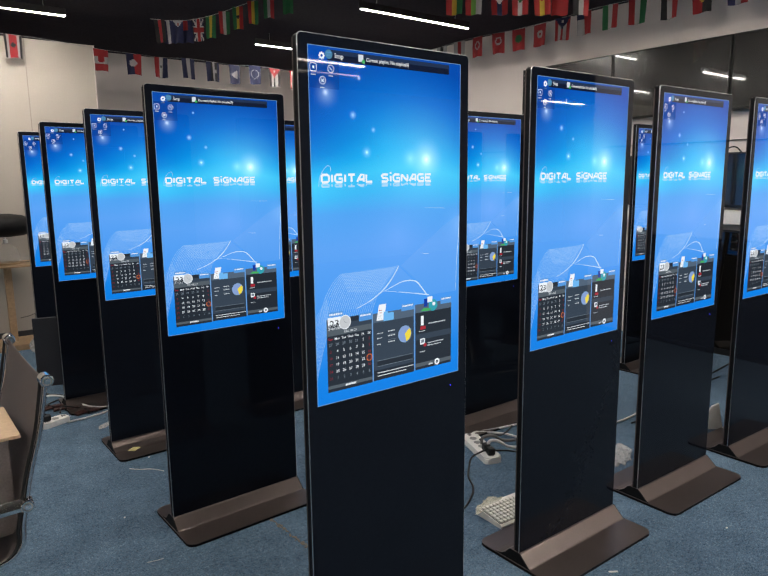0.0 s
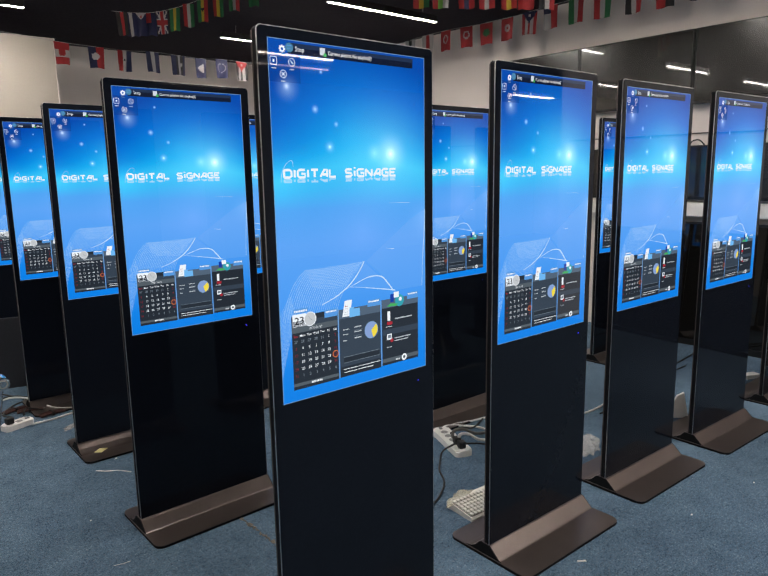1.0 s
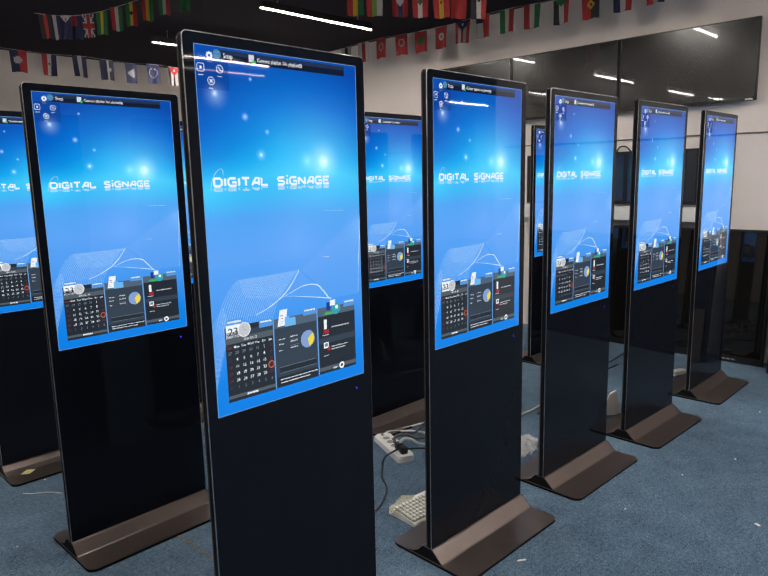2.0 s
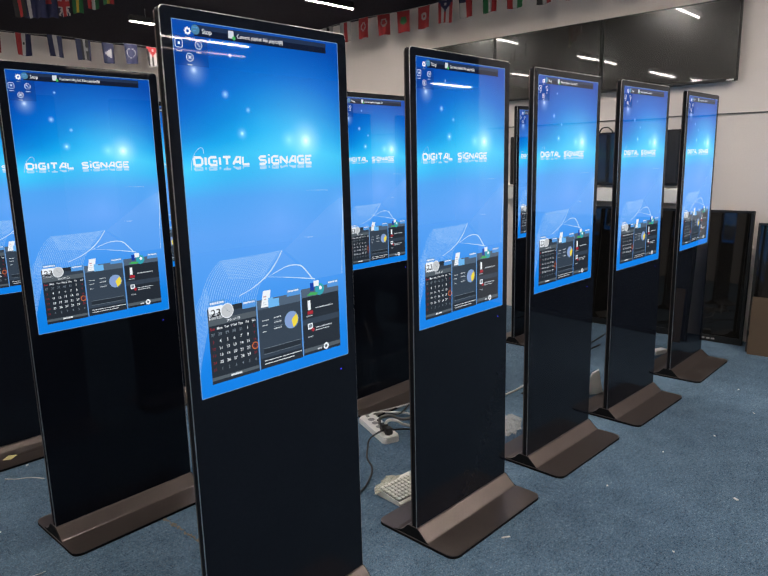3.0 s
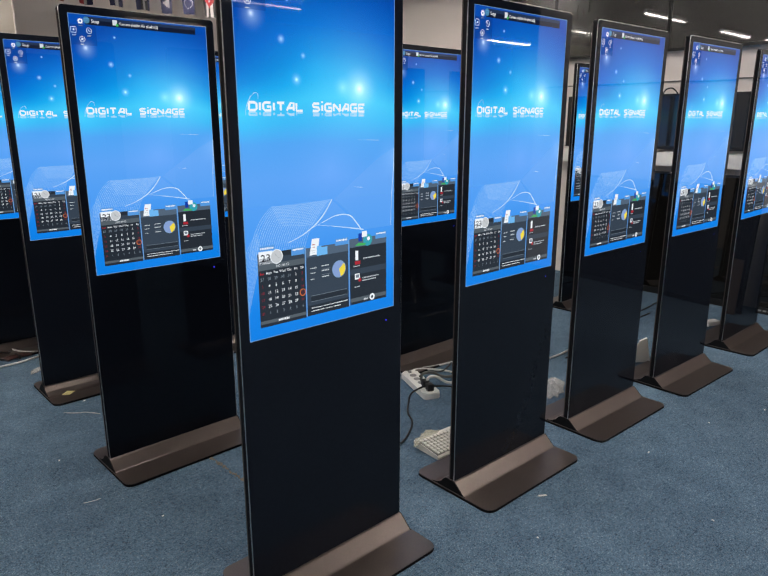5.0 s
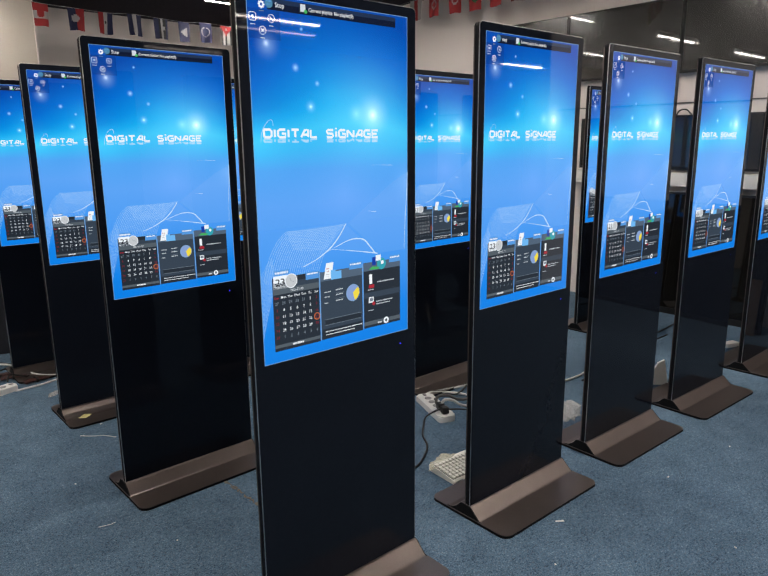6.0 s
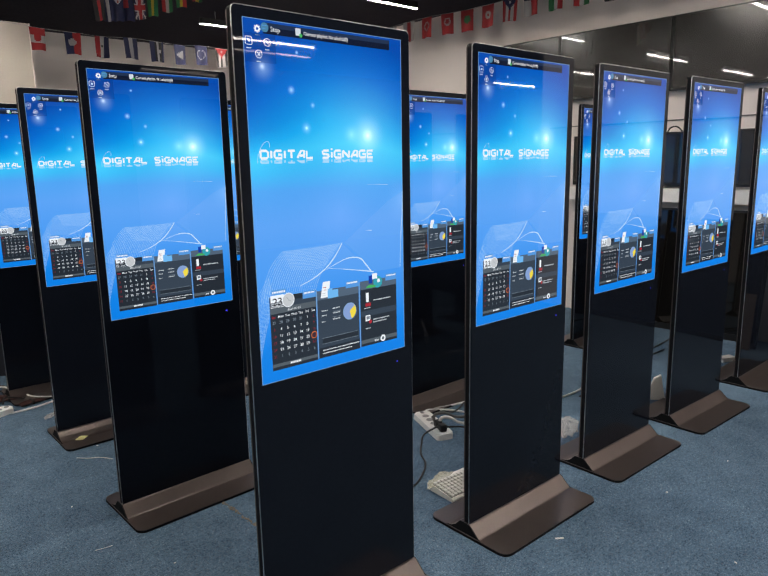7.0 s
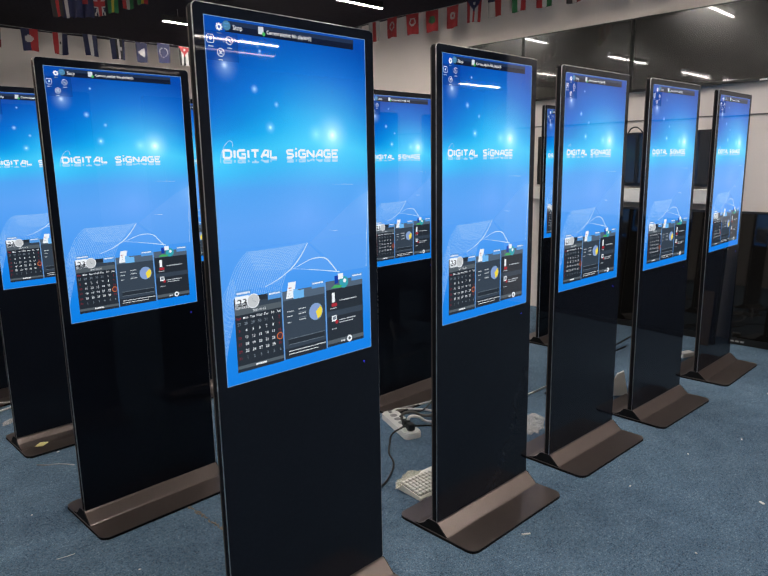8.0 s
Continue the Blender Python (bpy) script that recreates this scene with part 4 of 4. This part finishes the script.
WEST = (((0.802, 3.945, 2.700), bands("krk")), ((0.867, 3.939, 2.700), bands("bwb")), ((0.942, 3.913, 2.705), wedge(one("b"), "w", "r", 0.3)), ((1.021, 3.930, 2.720), canton(one("b"), "r", 0.6, 0.45)), ((1.100, 3.885, 2.735), union),
        ((1.188, 3.831, 2.760), bands("gyg")), ((1.265, 3.740, 2.785), bands("rwg")), ((1.350, 3.665, 2.820), disc_on(bands("gyr"), "k", 0.09)), ((1.428, 3.550, 2.850), bands("ryg")), ((1.500, 3.420, 2.880), bands("gwr")), ((1.60, 3.28, 2.90), one("g")))
garland("sagging string of small cloth world flags hung from the black ceiling", ((0.74, 3.97, 2.702), (1.85, 3.0, 2.93)), [(p, pt) for p, pt in WEST], 0.088, 0.175, -38)


# ---- side table with lamp ----
def side_table():
    ob = thing("side_table", "small light wooden table on one square leg by the wall", "table", pose(-0.30, 4.98, 0))
    bm = bmesh.new()
    box(bm, -0.30, -0.22, 0.722, 0.215, 0.20, 0.737, 0.003)
    part("tabletop", bm, M_PINE, ob)
    bm = bmesh.new()
    box(bm, -0.028, -0.026, 0.05, 0.028, 0.026, 0.722, 0.003)
    part("leg", bm, M_PINE, ob)
    bm = bmesh.new()
    box(bm, -0.28, -0.19, 0.0, 0.20, 0.17, 0.05, 0.004)
    part("foot_board", bm, M_PINE, ob)
    return ob


def table_lamp():
    ob = thing("table_lamp", "table lamp with clear glass base and black oval shade", "lamp", pose(-0.29, 4.99, 0.7375))
    bm = bmesh.new()
    lathe(bm, [(0.03, 0.0), (0.11, 0.004), (0.115, 0.010), (0.03, 0.012)], 0, 0, 24)
    part("foot", bm, M_PINE, ob)
    bm = bmesh.new()
    lathe(bm, [(0.085, 0.013), (0.10, 0.04), (0.102, 0.08), (0.085, 0.13), (0.045, 0.165), (0.02, 0.18)], 0, 0, 24)
    part("glass_bowl", bm, M_CLEAR, ob, "clear glass bowl", smooth=True)
    bm = bmesh.new()
    lathe(bm, [(0.018, 0.18), (0.018, 0.21), (0.008, 0.215), (0.008, 0.27)], 0, 0, 12)
    part("neck", bm, M_TRIM, ob)
    bm = bmesh.new()
    lathe(bm, [(0.06, 0.235), (0.15, 0.245), (0.21, 0.27), (0.238, 0.31), (0.24, 0.34), (0.215, 0.385), (0.15, 0.415), (0.06, 0.43)], 0, 0, 32)
    part("shade", bm, M_SHADE, ob, "black oval shade", smooth=True)
    bm = bmesh.new()
    tube(bm, bend([(0.09, -0.05, 0.012), (0.19, -0.10, 0.008), (0.222, -0.11, -0.03), (0.25, -0.08, -0.20), (0.27, -0.04, -0.36), (0.18, 0.0, -0.46), (0.06, 0.05, -0.50)], 6), 0.003, 6)
    part("lamp_cord", bm, M_CABLEGREY, ob)
    return ob


side_table()
table_lamp()

panel = thing("equipment_panel", "thin dark grey flat panel standing before a totem", "panel", pose(-0.371, 3.56, 0, 3, 0, -14))
bm = bmesh.new()
box(bm, 0.0, -0.010, 0.0, 0.36, 0.012, 0.500, 0.003)
part("panel_board", bm, M_CASE, panel)
bm = bmesh.new()
box(bm, 0.012, -0.0125, 0.015, 0.348, -0.0102, 0.488, 0.001)
part("panel_face", bm, M_CASE, panel)


# ---- office chair ----
def office_chair():
    ob = thing("office_chair", "dark leather office chair with a polished chrome frame", "chair", pose(-0.85, 0.40, 0, 0, 0, 90))
    W = 0.58
    side = [(0.0, 0.0, 0.92), (0.0, 0.010, 0.86), (0.0, 0.026, 0.78), (0.0, 0.055, 0.68), (0.0, 0.074, 0.594), (0.0, 0.085, 0.54), (0.0, 0.095, 0.48), (0.0, 0.15, 0.445), (0.0, 0.30, 0.44), (0.0, 0.50, 0.455)]
    for x in (0.0, W):
        bm = bmesh.new()
        tube(bm, bend([(x, y, z) for _, y, z in side], 5), 0.0062, 10)
        part("side_rail", bm, M_CHROME, ob, "polished chrome side rail", smooth=True)
        bm = bmesh.new()
        tube(bm, bend([(x, y + 0.013, z - 0.004) for _, y, z in side], 5), 0.0045, 8)
        part("rail_bead", bm, M_RUBBER, ob, "dark bead beside the rail", smooth=True)
        for _, y, z in (side[0], side[4]):
            bm = bmesh.new()
            r = 0.017
            tube(bm, [(x - 0.022, y, z), (x - 0.020, y, z), (x + 0.018, y, z), (x + 0.020, y, z)], [r * 0.9, r, r, r * 0.9], 20)
            joint = part("rail_joint", bm, M_CHROME, ob, "round chrome joint")
            for rr, out in ((0.0115, 0.0232), (0.0085, 0.0240), (0.0045, 0.0250)):
                bm = bmesh.new()
                tube(bm, [(x - out, y, z), (x - 0.021, y, z)], rr, 16)
                part("joint_ring", bm, M_GREYINK if rr == 0.0115 else M_CHROME, joint)
        bm = bmesh.new()
        tube(bm, [(x, 0.060, 0.594), (x, 0.20, 0.592), (x, 0.36, 0.590), (x, 0.42, 0.57), (x, 0.44, 0.45)], 0.018, 8)
        part("armrest", bm, M_CHROME, ob, "chrome armrest bar")
    # sling: back and seat in one bent sheet of leather
    bm = bmesh.new()
    line = bend(side, 4)
    nx, rows = 14, []
    for i in range(nx + 1):
        u = i / nx
        col = []
        for k, q in enumerate(line):
            f = k / (len(line) - 1)
            rise = -0.016 * math.sin(math.pi * u) * max(0.0, 1 - f * 4.5)
            col.append(bm.verts.new((W * u, q.y - 0.005 * math.sin(math.pi * u) * max(0.0, 1 - 2 * f), q.z + rise)))
        rows.append(col)
    for a, b in zip(rows, rows[1:]):
        for k in range(len(line) - 1):
            bm.faces.new((a[k], a[k + 1], b[k + 1], b[k]))
    bmesh.ops.solidify(bm, geom=bm.faces[:], thickness=0.012)
    part("leather_sling", bm, M_LEATHER, ob, "dark brown leather seat and back", smooth=True)
    bm = bmesh.new()
    tube(bm, [(W / 2, 0.27, 0.44), (W / 2, 0.27, 0.36), (W / 2, 0.27, 0.10)], [0.05, 0.028, 0.028], 14)
    part("column", bm, M_CHROME, ob, smooth=True)
    for k in range(5):
        w = radians(72 * k + 20)
        e = Vector((math.cos(w), math.sin(w), 0))
        p = Vector((W / 2, 0.27, 0.0))
        bm = bmesh.new()
        tube(bm, [p + Vector((0, 0, 0.10)), p + e * 0.15 + Vector((0, 0, 0.092)), p + e * 0.29 + Vector((0, 0, 0.068))], [0.022, 0.018, 0.013], 10)
        leg = part("leg", bm, M_CHROME, ob, smooth=True)
        bm = bmesh.new()
        t = Vector((-e.y, e.x, 0))
        tube(bm, [p + e * 0.29 + t * -0.02 + Vector((0, 0, 0.0275)), p + e * 0.29 + t * 0.02 + Vector((0, 0, 0.0275))], 0.0275, 14)
        part("castor", bm, M_SHELL, leg)
    return ob


office_chair()

carton = thing("storage_box", "dark storage box with tan cardboard lid on a chair", "box", pose(-1.072, 0.665, 0.470))
bm = bmesh.new()
box(bm, -0.155, -0.165, 0.0, 0.135, 0.085, 0.278, 0.004)
part("box_body", bm, M_LEATHER, carton)
bm = bmesh.new()
box(bm, -0.168, -0.185, 0.278, 0.162, 0.100, 0.288, 0.002)
part("lid", bm, M_PLY, carton, "tan cardboard lid")


# ---- things on the floor ----
def power_strip(label, m, n=4, plugs=(), half=0.041):
    ob = thing("power_strip", label, "power strip", m)
    L = 0.055 * n + 0.06
    bm = bmesh.new()
    prism(bm, [(x, y, 0.0) for x, y in rounded(-L / 2, -half, L / 2, half, 0.022)], (0, 0, 0.032))
    bmesh.ops.bevel(bm, geom=[e for e in bm.edges if all(v.co.z > 0.03 for v in e.verts)], offset=0.006, segments=2, affect="EDGES")
    part("case", bm, M_WHITE, ob)
    for k in range(n):
        x = -L / 2 + 0.055 * (k + 0.75)
        bm = bmesh.new()
        lathe(bm, [(0.019, 0.0322), (0.019, 0.0335), (0.016, 0.0335)], x, 0, 16)
        part("socket", bm, M_GREYINK, ob)
        if k in plugs:
            bm = bmesh.new()
            box(bm, x - 0.021, -0.018, 0.034, x + 0.021, 0.018, 0.070, 0.006)
            part("plug", bm, M_RUBBER, ob)
    bm = bmesh.new()
    box(bm, L / 2 - 0.035, -0.008, 0.032, L / 2 - 0.012, 0.008, 0.038, 0.002)
    part("switch", bm, M_GREYINK, ob)
    return ob


def cord(label, pts, r, material):
    bm = bmesh.new()
    tube(bm, bend(pts, 8), r, 6)
    return tagged(part("floor_cable", bm, material, smooth=True), label, "cable")


power_strip("white power strip with plugs lying on the carpet", pose(1.240, 0.815, 0.001, 0, 0, 68), 5, (0, 1), 0.047)
cord("white cable looped on the carpet", [(1.335, 0.96, 0.02), (1.40, 0.99, 0.010), (1.50, 0.88, 0.009), (1.56, 0.70, 0.008), (1.75, 0.66, 0.008), (2.0, 0.60, 0.008), (2.3, 0.58, 0.008), (2.7, 0.66, 0.008)], 0.0058, M_WHITE)
cord("black cable from a power strip", [(1.19, 0.70, 0.055), (1.26, 0.66, 0.05), (1.40, 0.66, 0.012), (1.55, 0.80, 0.008), (1.72, 0.86, 0.008)], 0.0048, M_RUBBER)
cord("black cable from a power strip", [(1.25, 0.83, 0.055), (1.34, 0.84, 0.06), (1.46, 0.86, 0.02), (1.62, 0.93, 0.008), (1.75, 1.02, 0.008)], 0.0048, M_RUBBER)
cord("white cable crossing the carpet", [(1.31, 0.93, 0.02), (1.38, 1.00, 0.008), (1.52, 0.96, 0.008), (1.70, 0.93, 0.008), (1.86, 0.95, 0.008)], 0.0058, M_WHITE)
cord("thick white cable from a power strip", [(1.215, 0.745, 0.045), (1.225, 0.735, 0.085), (1.27, 0.715, 0.080), (1.36, 0.690, 0.030), (1.62, 0.62, 0.010)], 0.0080, M_WHITE)
cord("thick grey cable from a power strip", [(1.235, 0.80, 0.045), (1.245, 0.80, 0.080), (1.31, 0.785, 0.075), (1.42, 0.760, 0.030), (1.80, 0.72, 0.012)], 0.0085, M_CABLEGREY)
cord("black cable lying along the carpet", [(1.205, 0.715, 0.06), (1.10, 0.735, 0.035), (1.04, 0.70, 0.008), (0.965, 0.63, 0.006), (0.91, 0.545, 0.006), (0.83, 0.48, 0.006), (0.70, 0.42, 0.006), (0.45, 0.40, 0.006)], 0.0048, M_RUBBER)
cord("black cable lying along the carpet", [(2.05, 0.30, 0.006), (2.35, 0.45, 0.006), (2.75, 0.42, 0.006), (3.1, 0.60, 0.006), (3.5, 0.62, 0.006)], 0.0048, M_RUBBER)
cord("black cable lying along the carpet", [(2.2, 0.52, 0.006), (2.6, 0.50, 0.006), (3.0, 0.66, 0.006), (3.6, 0.70, 0.006), (4.1, 0.75, 0.006)], 0.0048, M_RUBBER)
cord("stray thin white cord on the carpet", [(-0.285, 1.775, 0.005), (-0.25, 1.735, 0.005), (-0.20, 1.70, 0.005), (-0.16, 1.64, 0.005)], 0.002, M_WHITE)

kb = thing("keyboard", "dusty white computer keyboard lying on the carpet", "keyboard", pose(0.955, 0.275, 0.0, 0, 0, -4))
bm = bmesh.new()
prism(bm, [(-0.215, -0.08, 0.001), (-0.215, 0.08, 0.001), (-0.215, 0.08, 0.030), (-0.215, 0.05, 0.032), (-0.215, -0.07, 0.018), (-0.215, -0.08, 0.012)], (0.43, 0, 0))
part("keyboard_case", bm, M_OLDWHITE, kb)
bm = bmesh.new()
prism(bm, [(-0.211, -0.068, 0.0180), (-0.211, 0.054, 0.0323), (-0.211, 0.054, 0.0331), (-0.211, -0.068, 0.0189)], (0.422, 0, 0))
part("key_well", bm, M_CABLEGREY, kb, "grey gaps between the keys")
key = bmesh.new()
box(key, -0.0078, -0.0078, 0.0, 0.0078, 0.0078, 0.008, 0.0018)
key_ob = part("key", key, M_OLDWHITE, kb)
tilt = math.degrees(math.atan2(0.014, 0.12))
key_ob.matrix_basis = pose(-0.200, -0.058, 0.0195, tilt)
for r in range(6):
    for k in range(21):
        if (r or k) and not (r == 0 and 5 < k < 11):
            o = key_ob.copy()
            scene.collection.objects.link(o)
            o.parent = kb
            o.matrix_basis = pose(-0.200 + 0.0198 * k, -0.058 + 0.0205 * r, 0.0195 + 0.0205 * r * 0.1167, tilt)


def crumple(name, label, category, m, size, seed, material):
    """A creased bag or wrapper resting on the floor."""
    bm = bmesh.new()
    bmesh.ops.create_icosphere(bm, subdivisions=3, radius=1)
    for v in bm.verts:
        k = 0.72 + 0.5 * noise.noise(v.co * 2.3 + Vector((seed, 0, 0))) + 0.2 * noise.noise(v.co * 6 + Vector((0, seed, 0)))
        v.co *= k
        v.co = Vector((v.co.x * size[0], v.co.y * size[1], max(v.co.z, -0.55) * size[2]))
    low = min(v.co.z for v in bm.verts)
    for v in bm.verts:
        v.co.z -= low
    ob = part(name, bm, material)
    ob.matrix_basis = m
    return tagged(ob, label, category)


crumple("plastic_bag", "crumpled clear plastic bag on the carpet", "bag", pose(1.74, 0.31, 0.001, 0, 0, 25), (0.17, 0.08, 0.022), 3, M_FILM)
crumple("plastic_bag", "crumpled clear plastic bag by the table foot", "bag", pose(-0.16, 4.50, 0.001), (0.10, 0.09, 0.16), 8, M_FILM)
crumple("plastic_wrapper", "thin clear plastic wrapper on the carpet", "wrapper", pose(-0.20, 2.48, 0.001, 0, 0, 40), (0.10, 0.03, 0.012), 5, M_FILM)
crumple("plastic_film", "yellowed clear plastic film lying on the keyboard", "wrapper", pose(0.81, 0.355, 0.026, 0, 0, 10), (0.11, 0.040, 0.007), 6, M_YELLOWFILM)

bm = bmesh.new()
prism(bm, [(-0.07, 0, 0.0), (0.07, 0, 0.0), (0.06, 0, 0.02), (0.015, 0, 0.17), (-0.02, 0, 0.15), (-0.06, 0, 0.03)], (0, 0.012, 0))
paper = part("folded_card", bm, M_WHITE)
paper.matrix_basis = pose(2.47, 0.19, 0.001, 14, 0, -40)
tagged(paper, "folded white card standing on the carpet", "card")

adapter = thing("power_adapter", "small white power adapter on the carpet", "adapter", pose(3.55, 0.20, 0.0, 0, 0, -20))
bm = bmesh.new()
box(bm, -0.06, -0.03, 0.0, 0.06, 0.03, 0.032, 0.006)
part("adapter_case", bm, M_WHITE, adapter)

power_strip("white power strip on the carpet beside a totem base", pose(-0.445, 2.70, 0.001, 0, 0, 20), 2, (0,))
cord("white cable across the carpet", [(-0.38, 2.66, 0.01), (-0.25, 2.68, 0.006), (-0.12, 2.72, 0.006), (0.05, 2.78, 0.006), (0.3, 2.80, 0.006)], 0.0058, M_WHITE)
cord("white cable across the carpet", [(-0.52, 3.15, 0.006), (-0.40, 3.24, 0.02), (-0.30, 3.12, 0.03), (-0.20, 2.86, 0.012), (-0.02, 2.74, 0.006)], 0.0058, M_WHITE)
cord("black cable coiled on the carpet", [(-0.46, 2.75, 0.05), (-0.48, 2.92, 0.02), (-0.40, 3.10, 0.006), (-0.28, 3.20, 0.006), (-0.36, 3.32, 0.006), (-0.48, 3.28, 0.006)], 0.0048, M_RUBBER)
cord("black cable coiled on the carpet", [(-0.40, 2.74, 0.05), (-0.36, 2.86, 0.05), (-0.26, 2.88, 0.012), (-0.24, 3.05, 0.006), (-0.40, 3.42, 0.006)], 0.0048, M_RUBBER)
for k, (x, y, a) in enumerate(((-0.40, 3.00, 20), (-0.33, 2.93, -12), (-0.24, 2.78, 10))):
    ob = thing("cable_bundle", "dark red-brown bundled mains cable on the carpet", "cable bundle", pose(x, y, 0, 0, 0, a), "cable bundles")
    for j in range(5):
        bm = bmesh.new()
        yy = -0.02 + 0.010 * j
        tube(bm, bend([(-0.07, yy, 0.009), (-0.03, yy + 0.004, 0.014 + 0.004 * (j % 2)), (0.03, yy - 0.003, 0.014), (0.07, yy, 0.009)], 4), 0.006, 6)
        part("cable_strand", bm, M_REDCABLE, ob)
    bm = bmesh.new()
    box(bm, -0.006, -0.03, 0.002, 0.006, 0.03, 0.026, 0.003)
    part("cable_tie", bm, M_RUBBER, ob)

bm = bmesh.new()
prism(bm, [(-0.032, -0.012, 0), (0.004, -0.026, 0), (0.034, 0.010, 0), (-0.004, 0.024, 0)], (0, 0, 0.0012))
note = part("sticky_label", bm, M_YELLOWPAPER)
note.matrix_basis = pose(-0.197, 1.985, 0.0155, 5, 0, -15)
tagged(note, "small yellow paper label on a totem base", "label")

for k, (x, y, l, w, a) in enumerate(((0.833, -0.241, 0.034, 0.008, -35), (1.693, -0.812, 0.022, 0.012, 60), (1.46, -0.36, 0.012, 0.006, 10), (0.55, -0.62, 0.010, 0.006, 80), (2.30, -0.55, 0.010, 0.007, 30), (-0.16, 1.86, 0.010, 0.008, 0), (0.30, 0.62, 0.012, 0.005, 50), (2.05, -1.15, 0.012, 0.006, 15), (1.15, -0.75, 0.009, 0.005, 70), (1.95, -0.42, 0.008, 0.006, 20), (2.75, -0.62, 0.010, 0.006, 45), (3.1, -0.45, 0.012, 0.007, 5), (1.30, -1.05, 0.008, 0.005, 33), (-0.30, 0.62, 0.007, 0.005, 12), (-0.45, 1.30, 0.008, 0.005, 40), (0.60, -0.38, 0.007, 0.005, 66))):
    bm = bmesh.new()
    box(bm, -l / 2, -w / 2, 0.0, l / 2, w / 2, 0.003, 0.001)
    o = part("paper_scrap", bm, M_WHITE)
    o.matrix_basis = pose(x, y, 0.0005, 0, 0, a)
    tagged(o, "tiny white paper scrap on the carpet", "scrap", "paper scraps")

bm = bmesh.new()
rnd = random.Random(11)
for k in range(150):
    f = rnd.random()
    x, y = 0.034 + 0.020 * f + rnd.gauss(0, 0.0042), 0.93 - 0.55 * f
    w, h, r = rnd.uniform(0.0015, 0.004), rnd.uniform(0.003, 0.013), rnd.uniform(-0.5, 0.5)
    c, d = math.cos(r), math.sin(r)
    q = [(x + u * w * c - v * h * d, y + u * w * d + v * h * c) for u, v in ((-1, -0.5), (0.2, -0.6), (1, 0.4), (-0.3, 0.6))]
    prism(bm, [(a, b, 0.0) for a, b in q], (0, 0, 0.0012 + 0.001 * rnd.random()))
tagged(part("carpet_seam", bm, M_SEAM), "frayed brown seam in the carpet", "seam", kind="structure")
for pts in ([(-0.486, 0.898), (-0.453, 0.889), (-0.427, 0.887)],):
    cord("short white thread on the carpet", [(x, y, 0.003) for x, y in pts], 0.0010, M_WHITE)
